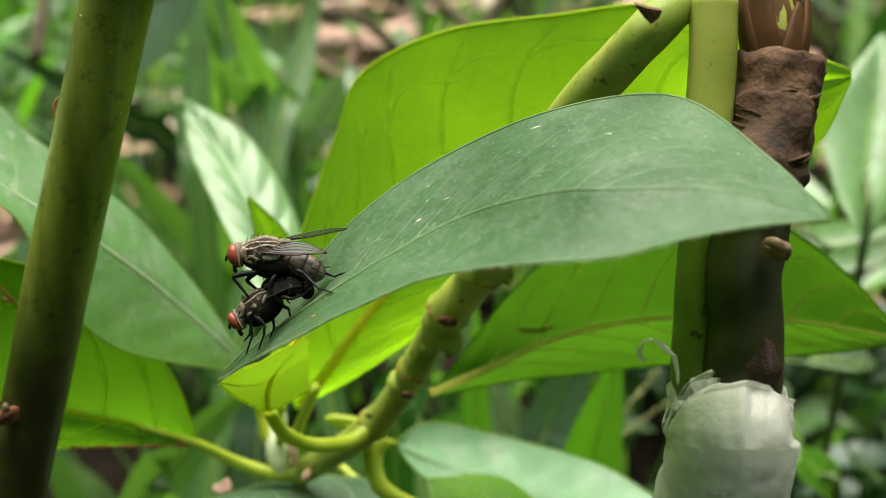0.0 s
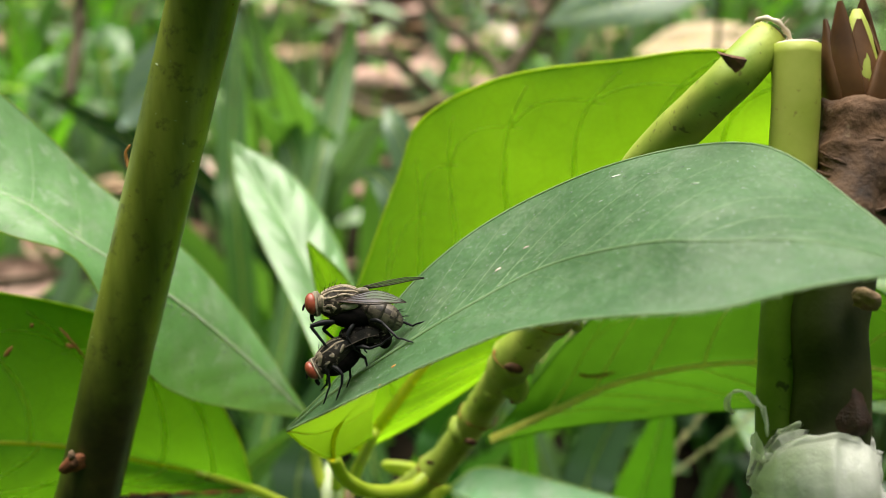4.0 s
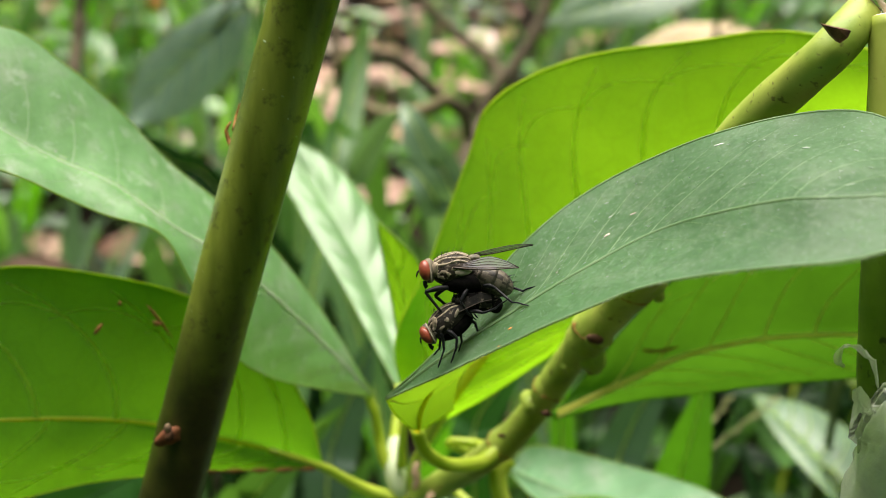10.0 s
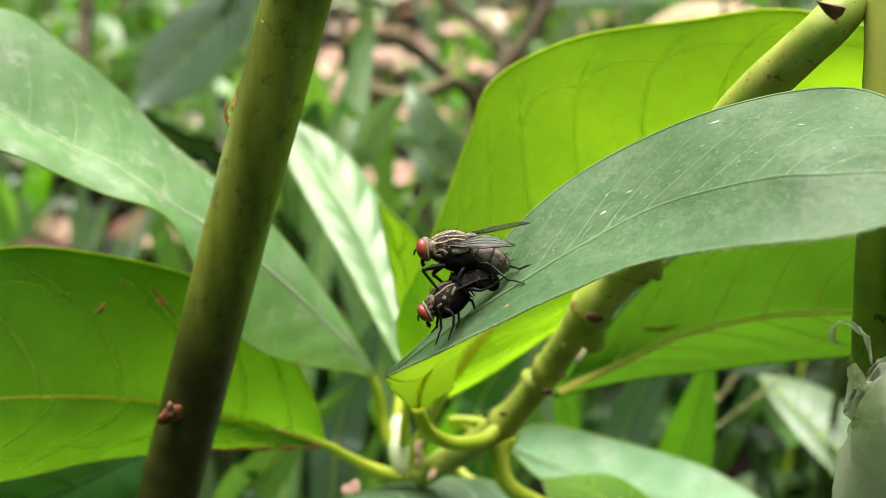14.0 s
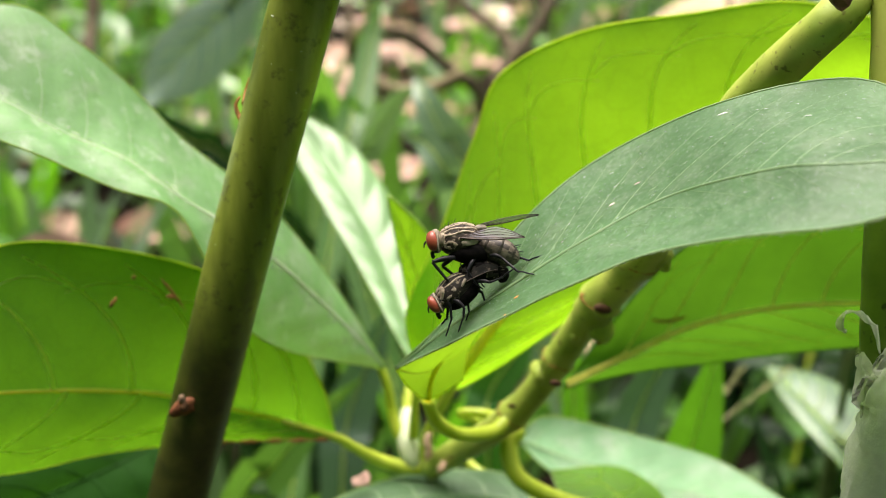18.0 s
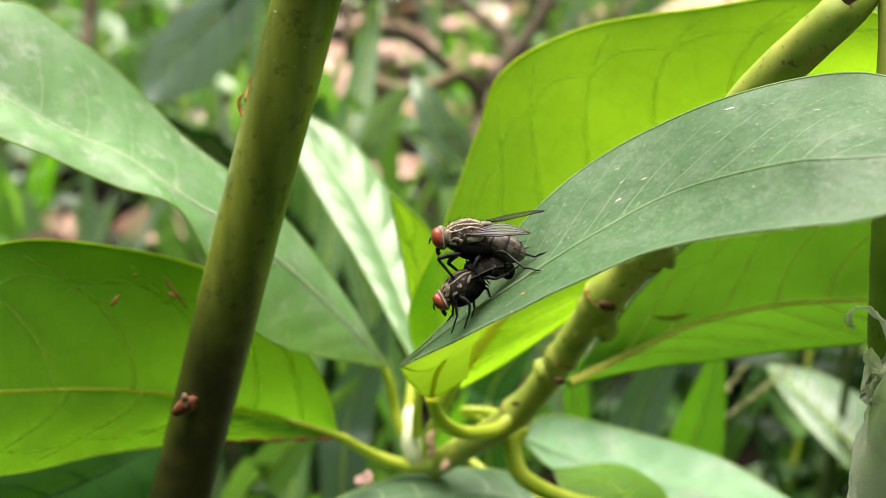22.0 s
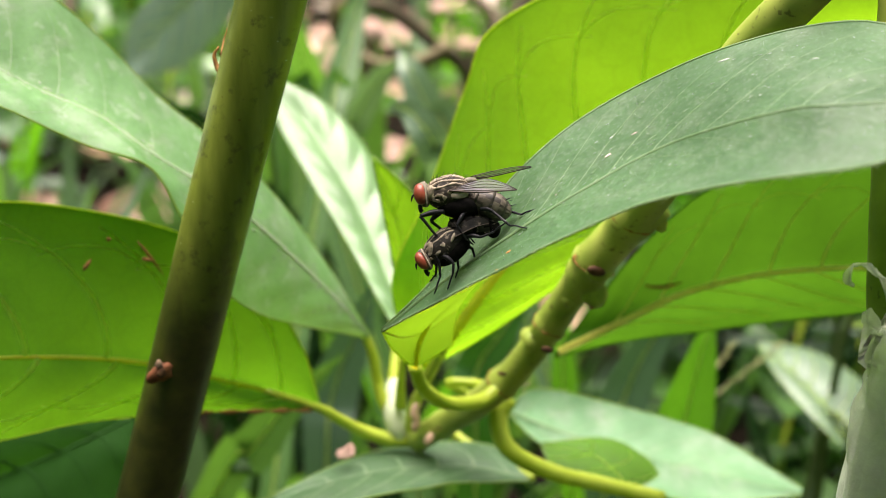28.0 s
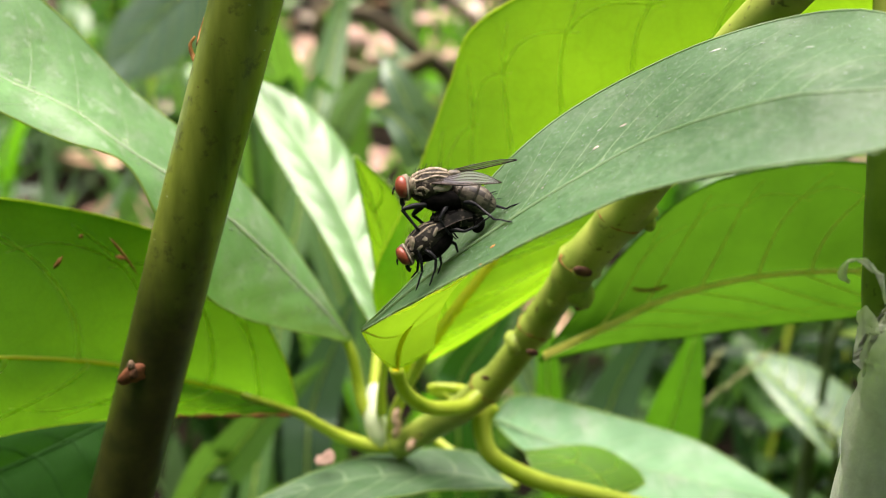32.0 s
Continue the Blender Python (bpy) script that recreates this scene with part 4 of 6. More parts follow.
        side = d.cross(up).normalized()
        rows = [[bm.verts.new(p + side * ww * k / 3 - d * ww * 0.35 * (abs(k) / 3) ** 2) for k in range(-3, 4)] for p, ww in zip(pts, w)]
        rows2 = [[bm.verts.new(v.co - d * 0.25 * MM) for v in r] for r in rows]
        for rr in (rows, rows2):
            for r0, r1 in zip(rr, rr[1:]):
                for k in range(6):
                    bm.faces.new((r0[k], r0[k + 1], r1[k + 1], r1[k]))
        for k in (0, 6):
            for q in range(7):
                bm.faces.new((rows[q][k], rows[q + 1][k], rows2[q + 1][k], rows2[q][k]))
        part("bud_scale", bm, M_SCALE, bud, "brown dry bud scale")


build_trunk()


def build_tape():
    base = vec((24.7, 85.6, 177.1))
    tape = root("grafting_tape", base, "clear plastic film wound round the grafted trunk", "tape")
    path = [p - Vector((0.0011, 0, 0)) for p in TRUNK_AXIS[36:53]]
    path = [value(path, i / 89) for i in range(90)]
    bm = bmesh.new()
    rings, sides = [], 120
    for i, p in enumerate(path):
        ring = []
        run = (path[min(i + 1, 89)] - path[max(i - 1, 0)]).normalized()
        across = run.cross(Vector((0, 1, 0))).normalized()
        away = run.cross(across)
        for k in range(sides):
            a = 2 * math.pi * k / sides
            r = value([5.0, 5.05, 5.1, 5.15, 5.25, 5.35, 5.45, 5.6, 5.8, 6.0, 6.4], i / 89)
            r += 0.22 * ((i * 0.11 + a / 6.2832) % 1.0)
            # slanting creases pulled by the winding, and small upright pleats at the lip
            r += 0.55 * (1 - abs(math.sin(i * 0.10 + a * 0.5 + 0.8 * noise.noise(Vector((math.cos(a), math.sin(a), i * 0.03)))))) ** 3
            r += 0.5 * (1 - abs(math.sin(a * 3.5 + i * 0.02))) ** 4 * max(0, 1 - i / 40)
            r += min(1, 0.3 + i / 6) * (0.4 * noise.noise(Vector((math.cos(a) * 2.2, math.sin(a) * 2.2, i * 0.16))) + 0.15 * noise.noise(Vector((math.cos(a) * 6, math.sin(a) * 6, i * 0.3))))
            z = (0.7 * noise.noise(Vector((math.cos(a) * 2.5, math.sin(a) * 2.5, 5))) + 0.35 * noise.noise(Vector((math.cos(a) * 9, math.sin(a) * 9, 2))) + 1.8 * max(0, -math.cos(a)) ** 4 - 1.7 * max(0, math.sin(a)) ** 2 + 0.9 * max(0, math.cos(a)) ** 6) * max(0, 1 - i / 20)
            ring.append(bm.verts.new(p + (across * math.cos(a) * r + away * math.sin(a) * r - run * z) * MM))
        rings.append(ring)
    for r0, r1 in zip(rings, rings[1:]):
        for k in range(sides):
            bm.faces.new((r0[k], r0[(k + 1) % sides], r1[(k + 1) % sides], r1[k]))
    part("wrap", bm, M_TAPE, tape)
    # white sleeve added over the dark trunk so that the film looks brighter
    bm = bmesh.new()
    add_tube(bm, path[14:], [MM * value([4.5, 4.7, 4.8, 4.95, 5.1, 5.3, 5.8], i / 75) for i in range(76)], 48, False, 0.05)
    part("bounce_sleeve", bm, M_BOUNCE, tape, "white sleeve added inside the film to bounce light")
    bm = bmesh.new()
    strip = [p * MM for p in spline([(19.8, 83.5, 183.3), (19.5, 84.2, 184.5), (19.2, 84.4, 185.1), (18.7, 84.7, 185.5), (18.0, 85.0, 186.1), (17.4, 85.9, 185.7), (16.8, 85.6, 185.2), (16.7, 85.3, 184.5), (17.1, 85.0, 184.0)], 40)]
    rows = [[bm.verts.new(p + Vector((0.1 * w, 0.5 * w * math.cos(i * 0.3), 0.45 * w * math.sin(i * 0.23 + 0.6))) * MM) for w in (-1, 0, 1)] for i, p in enumerate(strip)]
    for r0, r1 in zip(rows, rows[1:]):
        for k in range(2):
            bm.faces.new((r0[k], r0[k + 1], r1[k + 1], r1[k]))
    curl = part("curled_end", bm, M_TAPE, tape, "curled loose end of the film")
    sol = curl.modifiers.new("thickness", "SOLIDIFY")
    sol.thickness = 0.00015


build_tape()


def build_stem():
    g = [Vector(p) for p in [(-25.8, 114.9, 225.4), (-28.7, 114.9, 216.6), (-31.8, 116.0, 207.4), (-37.0, 114.5, 191.1), (-41.5, 113.0, 176.9), (-46.1, 112.3, 162.1), (-50.5, 110.9, 148.1)]]
    d = (g[-1] - g[-2]).normalized()
    last = g[-1] + d * 60
    g += [last, Vector((last.x - 20, last.y + 10, -6))]
    stem = root("young_stem", Vector((last.x - 20, last.y + 10, 0)) * MM, "smooth dark green young stem with brown bud scar", "plant stem")
    bm = bmesh.new()
    add_tube(bm, [p * MM for p in spline(g, 90)], [MM * (3.45 + 0.15 * i / 89) for i in range(90)], 26, True, 0.012)
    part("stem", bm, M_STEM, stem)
    bm = bmesh.new()
    c = vec((-48.2, 108.6, 161.2))
    add_ball(bm, c, (Vector((1.35, 0.3, 0.2)) * MM, Vector((0, 0.5, 0.2)) * MM, Vector((0.2, 0, 1.1)) * MM), 10, 16)
    for v in bm.verts:
        v.co += (v.co - c) * 0.4 * noise.noise(v.co * 1100)
    scar = part("bud_scar", bm, M_RUST, stem, "reddish-brown bud scar")
    for q, size, mat in (((0.1, -0.35, 0.35), 0.62, M_SCAR), ((-0.1, -0.1, 1.3), 0.6, M_STUB)):
        bm = bmesh.new()
        e = c + Vector(q) * MM
        add_ball(bm, e, (Vector((0.9, 0.2, 0.3)) * MM * size, Vector((0, 0.6, 0.1)) * MM * size, Vector((-0.2, 0, 0.85)) * MM * size), 8, 12)
        for v in bm.verts:
            v.co += (v.co - e) * 0.5 * noise.noise(v.co * 1300)
        part("bud_remnant", bm, mat, scar)
    rnd_ = random.Random(9)
    axis = [p * MM for p in spline(g, 90)]
    bm = bmesh.new()
    for i in range(170):
        if i == 90:
            tagged(part("speckling", bm, M_VEIN_LIGHT, stem), kind="stuff")
            bm = bmesh.new()
        k = rnd_.randint(4, 62)
        t = (axis[k + 1] - axis[k]).normalized()
        a = rnd_.uniform(0, 6.28)
        u = t.orthogonal().normalized()
        o = u * math.cos(a) + t.cross(u) * math.sin(a)
        r = rnd_.uniform(0.025, 0.06) * MM
        add_ball(bm, axis[k].lerp(axis[k + 1], rnd_.random()) + o * 0.00349, (t.cross(o) * r * rnd_.uniform(0.8, 5), t * r * rnd_.uniform(0.6, 1.6), o * r * 0.4), 5, 6)
    tagged(part("dark_specks", bm, M_SCAR, stem), kind="stuff")
    for g, r in (([(-39.2, 114.5, 193.3), (-40.0, 115.9, 193.8), (-40.3, 116.4, 194.9), (-39.8, 116.8, 195.7)], 0.28), ([(-39.5, 116.4, 194.9), (-39.4, 118.1, 195.9), (-39.0, 118.7, 197.1)], 0.18)):
        bm = bmesh.new()
        add_tube(bm, [p * MM for p in spline(g, 10)], [MM * r * (1.3 - i * 0.1) for i in range(10)], 6)
        part("stipule", bm, M_SCAR2, stem, "thin orange-brown withered stipule")


build_stem()


def leaf_details():
    """Flecks, scratches, scars and hairs on the leaves."""
    at, blade = SURFACE["matt grey-green leaf seen from above, dusty"]
    rnd_ = random.Random(21)
    bm = bmesh.new()
    for i in range(340):
        s_, v_ = rnd_.uniform(0.16, 0.9), rnd_.uniform(-0.7, 0.95)
        if v_ < 0 and rnd_.random() < 0.6:
            continue
        c, r = at(s_, v_), rnd_.uniform(0.02, 0.045)
        t1 = (at(s_ + 0.01, v_ + 0.02 * rnd_.uniform(-1, 1)) - c).normalized()
        t2 = (at(s_, v_ + 0.03) - c).normalized()
        nn = t1.cross(t2).normalized()
        add_ball(bm, (c + nn * 0.015) * MM, (t1 * MM * r * rnd_.uniform(1, 6), t2 * MM * r * 0.8, nn * MM * 0.02), 5, 6)
    tagged(part("dust_flecks", bm, M_FLECK), "tiny white flecks lying on the leaf", "dust", "", "stuff")
    bm = bmesh.new()
    for i in range(130):
        # scratches and dried rain marks that run with the side veins
        s_, v_ = 0.14 + 0.5 * rnd_.random() ** 1.3, abs(rnd_.gauss(0.0, 0.3))
        c, r = at(s_, v_), rnd_.uniform(0.012, 0.035)
        t1 = (at(s_ + 0.016, v_ + 0.06 * rnd_.uniform(0.4, 1.4)) - c).normalized()
        nn = t1.cross((at(s_, v_ + 0.03) - c)).normalized()
        add_ball(bm, (c + nn * 0.012) * MM, (t1 * MM * r * rnd_.uniform(4, 20), nn.cross(t1) * MM * r * 0.8, nn * MM * 0.015), 5, 6)
    tagged(part("dust_scratches", bm, M_DUST), "dull scratches and dried rain marks on the leaf", "dust", "", "stuff")
    bm = bmesh.new()
    for i in range(1500):
        s_, v_ = rnd_.uniform(0.03, 0.95), -1 if i % 3 else rnd_.uniform(-1, 1)
        c = at(s_, v_)
        out = (c - at(s_, v_ + 0.1)).normalized() if v_ < -0.95 else (at(s_ + 0.01, v_) - c).cross(at(s_, v_ + 0.02) - c).normalized() * rnd_.choice((1, -1))
        d = (out + Vector((rnd_.uniform(-1, 1), rnd_.uniform(-1, 1), rnd_.uniform(-0.6, 1))) * 0.6).normalized() * rnd_.uniform(0.25, 0.6)
        add_tube(bm, [c * MM, (c + d) * MM], [0.009 * MM, 0.004 * MM], 3, False)
    tagged(part("leaf_hairs", bm, M_VEIN_LIGHT, blade), kind="stuff")
    for s_, v_, ra, rb, mat_ in ((0.247, -0.93, 0.12, 0.28, M_ORANGE), (0.262, -0.45, 0.3, 0.15, M_ORANGE), (0.445, 0.32, 0.3, 0.2, M_SCRAP), (0.49, 0.42, 0.35, 0.12, M_SCRAP), (0.62, 0.86, 0.6, 0.12, M_FLECK), (0.47, 0.55, 0.3, 0.1, M_FLECK), (0.36, 0.25, 0.16, 0.1, M_SCRAP), (0.7, 0.6, 0.35, 0.1, M_FLECK)):
        c = at(s_, v_)
        t1 = (at(s_ + 0.01, v_) - c).normalized()
        t2 = (at(s_, v_ + 0.03) - c).normalized()
        nn = t1.cross(t2).normalized()
        bm = bmesh.new()
        add_ball(bm, c * MM, (t1 * MM * ra, t2 * MM * rb, nn * MM * 0.06), 6, 9)
        for v in bm.verts:
            v.co += (v.co - c * MM) * 0.5 * noise.noise(v.co * 6000)
        part("speck", bm, mat_, blade, "small dry speck")
    at, blade = SURFACE["pale green leaf with whitish dusty midrib"]
    bm = bmesh.new()
    for i in range(260):
        s_ = rnd_.uniform(0.05, 0.98)
        v_ = rnd_.gauss(-0.04, 0.07) if i % 5 else rnd_.uniform(-0.75, 0.75)
        if not i % 5:
            s_ = rnd_.choice((0.10, 0.16, 0.22, 0.29, 0.36)) + 0.12 * abs(v_) + rnd_.uniform(-0.012, 0.012)
        c, r = at(s_, v_), rnd_.uniform(0.04, 0.22)
        t1 = (at(s_ + 0.01, v_) - c).normalized()
        t2 = (at(s_, v_ + 0.03) - c).normalized()
        nn = t1.cross(t2).normalized()
        add_ball(bm, c * MM, (t1 * MM * r * rnd_.uniform(0.9, 2.4), t2 * MM * r, nn * MM * 0.04), 5, 8)
    tagged(part("dust_streaks", bm, M_DUST), "pale dried dust streaks along the leaf's midrib", "dust", "", "stuff")
    at, blade = SURFACE["green leaf lit from behind with a brown scar and brown edge"]
    for pts, r in (([(-52.2, 121.5, 171.2), (-50.9, 121.5, 169.0), (-49.8, 122.2, 166.1)], 0.2), ([(-51.8, 121.4, 168.9), (-50.6, 121.2, 168.6)], 0.3), ([(-57.9, 118.2, 169.1), (-56.9, 118.8, 170.3)], 0.3), ([(-55.6, 121.6, 171.5), (-55.2, 121.5, 171.2)], 0.3)):
        bm = bmesh.new()
        add_tube(bm, [p * MM for p in spline(pts, 8)], [MM * r * q for q in (0.2, 0.7, 1, 0.8, 1, 0.7, 0.5, 0.1)], 6, True, 0.3)
        part("scar", bm, M_SCAR2, blade, "brown scar")
    bm = bmesh.new()
    add_tube(bm, [at(0.02 + 0.3 * i / 20, -1) * MM for i in range(21)], [MM * (0.25 + 0.15 * math.sin(i * 1.3)) for i in range(21)], 6)
    part("brown_margin", bm, M_SCAR2, blade, "withered brown margin")
    at, blade = SURFACE["green leaf lit from behind, yellow midrib, small tear"]
    bm = bmesh.new()
    add_tube(bm, [p * MM for p in spline([at(a_, b_) + Vector((0, -0.25, 0.1)) for a_, b_ in ((0.20, 0.42), (0.212, 0.31), (0.235, 0.2), (0.262, 0.17))], 10)], [MM * q for q in (0.06, 0.15, 0.2, 0.22, 0.22, 0.25, 0.25, 0.22, 0.15, 0.05)], 6)
    part("tear", bm, M_SCAR2, blade, "brown curled tear")


def dry_fragment():
    """A crumpled scrap of a dry leaf caught behind the shoot tip."""
    c = vec((-30.1, 128.5, 135.2))
    ob = root("leaf_fragment", c, "crumpled pale pink scrap of dry leaf beside the node", "dry leaf")
    bm = bmesh.new()
    rows = [[bm.verts.new(c + Vector((1.7 * u + 0.9 * noise.noise(Vector((u * 3, v * 3, 1))), 0.7 * v + 0.9 * noise.noise(Vector((u * 3, v * 3, 4))), 1.0 * v * (1.1 - 0.8 * abs(u - 0.2)) + 0.35 * u - 0.4 + 1.1 * noise.noise(Vector((u * 2.2, v * 2.2, 7))))) * 0.75 * MM) for v in (-1, -0.5, 0, 0.5, 1)] for u in (-1, -0.66, -0.33, 0, 0.33, 0.66, 1)]
    for r0, r1 in zip(rows, rows[1:]):
        for k in range(4):
            bm.faces.new((r0[k], r0[k + 1], r1[k + 1], r1[k]))
    scrap = part("scrap", bm, M_LITTER, ob)
    sol = scrap.modifiers.new("thickness", "SOLIDIFY")
    sol.thickness = 0.0002


leaf_details()
dry_fragment()


# ---- two flies on the leaf ----
M_FLY = plain_material("fly_grey", (0.03, 0.025, 0.018), (0.26, 0.22, 0.15), 1800, 0.55, 0.6, 0.00006)
M_FLYDARK = plain_material("fly_black", (0.002, 0.002, 0.002), (0.008, 0.007, 0.006), 2500, 0.75, 0.8, 0.00012, 0.04)
M_SILVER = plain_material("fly_silver_patch", (0.03, 0.024, 0.017), (0.20, 0.165, 0.12), 1500, 0.5, 0.4, 0.00005, 0.4)
M_FLYPALE = plain_material("fly_pale_patch", (0.20, 0.165, 0.115), (0.46, 0.39, 0.29), 3000, 0.6, 0.4, 0.00004)
M_CHECK = plain_material("fly_dark_check", (0.010, 0.008, 0.006), (0.07, 0.055, 0.04), 1600, 0.5, 0.4, 0.00004)
M_EYE = plain_material("fly_eye_red", (0.22, 0.035, 0.018), (0.36, 0.085, 0.04), 1500, 0.35, 0.4, 0.00003, 0.6)
M_LEG = plain_material("fly_leg_black", (0.004, 0.004, 0.005), (0.013, 0.013, 0.015), 2500, 0.45, 0.4, 0.00003, 0.25)


def wing_material():
    m, n, l, p = node_material("fly_wing")
    p.inputs["Base Color"].default_value = (0.60, 0.55, 0.62, 1)
    p.inputs["Roughness"].default_value = 0.3
    p.inputs["Specular IOR Level"].default_value = 0.9
    l.new(bump(n, l, noise_node(n, l, 1800, 4).outputs["Fac"], 0.5, 0.0001).outputs[0], p.inputs["Normal"])
    clear = n.new("ShaderNodeBsdfTransparent")
    clear.inputs[0].default_value = (0.86, 0.84, 0.82, 1)
    mix = n.new("ShaderNodeMixShader")
    mix.inputs[0].default_value = 0.5
    l.new(clear.outputs[0], mix.inputs[1])
    l.new(p.outputs[0], mix.inputs[2])
    l.new(mix.outputs[0], n["Material Output"].inputs[0])
    return m


M_WING = wing_material()
M_VEINWING = plain_material("wing_vein_brown", (0.02, 0.013, 0.009), (0.09, 0.06, 0.045), 2500, 0.5, 0.3, 0.00003)
M_THORAX = plain_material("fly_thorax_dark", (0.006, 0.005, 0.004), (0.06, 0.048, 0.034), 1700, 0.6, 0.8, 0.00012, 0.2)
speckled(M_THORAX, 1700, (0.34, 0.28, 0.20), 0.7, 0.57)
M_STRIPE = plain_material("fly_stripe_beige", (0.16, 0.125, 0.08), (0.46, 0.38, 0.265), 2500, 0.6, 0.4, 0.00004)
# lower fly's grey, darkened in colour for the shade under the upper fly
M_FLYB = plain_material("fly_grey_shaded", (0.004, 0.004, 0.003), (0.03, 0.025, 0.018), 1500, 0.6, 0.8, 0.00012, 0.2)
speckled(M_FLYB, 2200, (0.28, 0.23, 0.16), 0.6, 0.6)
M_ABDOMEN = plain_material("fly_abdomen_grey", (0.018, 0.014, 0.010), (0.075, 0.06, 0.042), 1500, 0.45, 0.5, 0.00006, 0.5)
speckled(M_ABDOMEN, 1100, (0.34, 0.29, 0.22), 0.9, 0.53)
# near-black copy of the wing, with the same shade painted in
M_WING2 = plain_material("fly_wing_shaded", (0.004, 0.004, 0.004), (0.022, 0.019, 0.015), 1200, 0.5, 0.8, 0.00012, 0.2)
speckled(M_WING2, 2200, (0.2, 0.16, 0.12), 0.5, 0.62)
G = 0.0000543  # the flies are drawn on a grid of this step, in metres


class Fly:
    """A fly drawn in its own frame: x back along the body, y up, z to its left side."""

    def __init__(self, frame_m, label):
        self.ob = root("fly", frame_m.translation, label, "fly", "pair of flies")
        self.ob.matrix_basis = frame_m
        self.m = frame_m

    def p(self, x, y, z=0.0):
        return self.m @ Vector((x * G, y * G, z * G))

    def d(self, x, y, z=0.0):
        return self.m.to_3x3() @ Vector((x * G, y * G, z * G))

    def ball(self, name, c, ax, ay, az, mat, parent=None, label="", rings=14, sides=20):
        bm = bmesh.new()
        add_ball(bm, self.p(*c), (self.d(*ax), self.d(*ay), self.d(*az)), rings, sides)
        return part(name, bm, mat, parent or self.ob, label)

    def tube(self, name, pts, radii, mat, parent=None, label="", n=14, sides=8):
        path = [self.p(*q) for q in spline(pts, n)]
        bm = bmesh.new()
        add_tube(bm, path, [value(list(radii), i / (n - 1)) * G for i in range(n)], sides)
        return part(name, bm, mat, parent or self.ob, label)

    def leg(self, pts, r=4.2):
        """coxa, knee, ankle, toe"""
        a, b, c, e = [Vector(q) for q in pts]
        f = self.tube("leg", [a, (a + b) / 2 + Vector((0, 2, 1)), b], (r * 1.1, r * 1.25, r * 0.8), M_LEG)
        self.tube("tibia", [b, (b + c) / 2, c], (r * 0.7, r * 0.65, r * 0.55), M_LEG, f)
        self.tube("tarsus", [c, (c * 2 + e) / 3 + Vector((0, 1.2, 0)), (c + e * 2) / 3, e], (r * 0.5, r * 0.42, r * 0.45, r * 0.3), M_LEG, f)
        bm = bmesh.new()
        rnd_ = random.Random(int(a.x * 7 + b.y))
        for q in range(26):
            u = rnd_.random()
            s = (a.lerp(b, u) if q % 2 else b.lerp(c, u))
            w = Vector((rnd_.uniform(-1, 1), rnd_.uniform(-1, 1), rnd_.uniform(-1, 1))).normalized()
            add_tube(bm, [self.p(*s), self.p(*(s + w * rnd_.uniform(5, 9)))], [0.5 * G, 0.12 * G], 3)
        part("bristles", bm, M_LEG, f)
        return f

    def stripes(self, thorax, c, ax, up, side, angles, r):
        c, ax, up, side = Vector(c), Vector(ax), Vector(up), Vector(side)
        for phi in angles:
            pts = []
            for q in range(11):
                th = 0.35 + 2.35 * q / 10
                w = phi + 0.06 * math.sin(q * 1.3 + phi * 9)
                pts.append(c + ax * math.cos(th) * 1.0 + (up * math.cos(w) + side * math.sin(w)) * math.sin(th) * 0.965)
            self.tube("stripe", pts, (r * 0.4, r * 1.1, r * 0.7, r, r * 0.8, r * 0.3), M_STRIPE, thorax, "beige lengthwise stripe", 16, 6)

    def patch(self, parent, c, ax, up, side, th, w, r1, r2, mat):
        """A flat plate lying on an ellipsoid, at the angles th along it and w round it."""
        c, ax, up, side = Vector(c), Vector(ax), Vector(up), Vector(side)

        def on(t_, w_):
            return c + ax * math.cos(t_) + (up * math.cos(w_) + side * math.sin(w_)) * math.sin(t_)
        o = on(th, w)
        t1, t2 = (on(th + 0.05, w) - o).normalized(), (on(th, w + 0.05) - o).normalized()
        nn = t1.cross(t2).normalized()
        bm = bmesh.new()
        add_ball(bm, self.p(*o), (self.d(*(t1 * r1)), self.d(*(t2 * r2)), self.d(*(nn * 0.8))), 8, 14)
        for v in bm.verts:
            v.co += (v.co - self.p(*o)) * 0.7 * noise.noise(v.co * 5200)
        part("side_plate", bm, mat, parent, "beige side plate")

    def hairs(self, parent, c, ax, up, side, count, length, seed, lo=-1.9, hi=1.9):
        rnd_ = random.Random(seed)
        bm = bmesh.new()
        c, ax, up, side = Vector(c), Vector(ax), Vector(up), Vector(side)
        for _ in range(count):
            th, phi = rnd_.uniform(0.3, 2.8), rnd_.uniform(lo, hi)
            o = ax * math.cos(th) + (up * math.cos(phi) + side * math.sin(phi)) * math.sin(th)
            s = c + o
            e = s + (o.normalized() + Vector((0.9, 0.25, 0))).normalized() * length * rnd_.uniform(0.6, 1.2)
            add_tube(bm, [self.p(*s), self.p(*((s + e) / 2 + Vector((0, 0.8, 0)))), self.p(*e)], [0.55 * G, 0.4 * G, 0.1 * G], 3)
        tagged(part("bristles", bm, M_LEG, parent), kind="stuff")

    def wing(self, outline_top, outline_low, veins, label, mat=None):
        n = 16
        T, L = spline(outline_top, n), spline(outline_low, n)
        bm = bmesh.new()
        rows = [[bm.verts.new(self.p(*(t + (b - t) * k / 6))) for k in range(7)] for t, b in zip(T, L)]
        for r0, r1 in zip(rows, rows[1:]):
            for k in range(6):
                bm.faces.new((r0[k], r0[k + 1], r1[k + 1], r1[k]))
        w = part("wing", bm, mat or M_WING, self.ob, label)
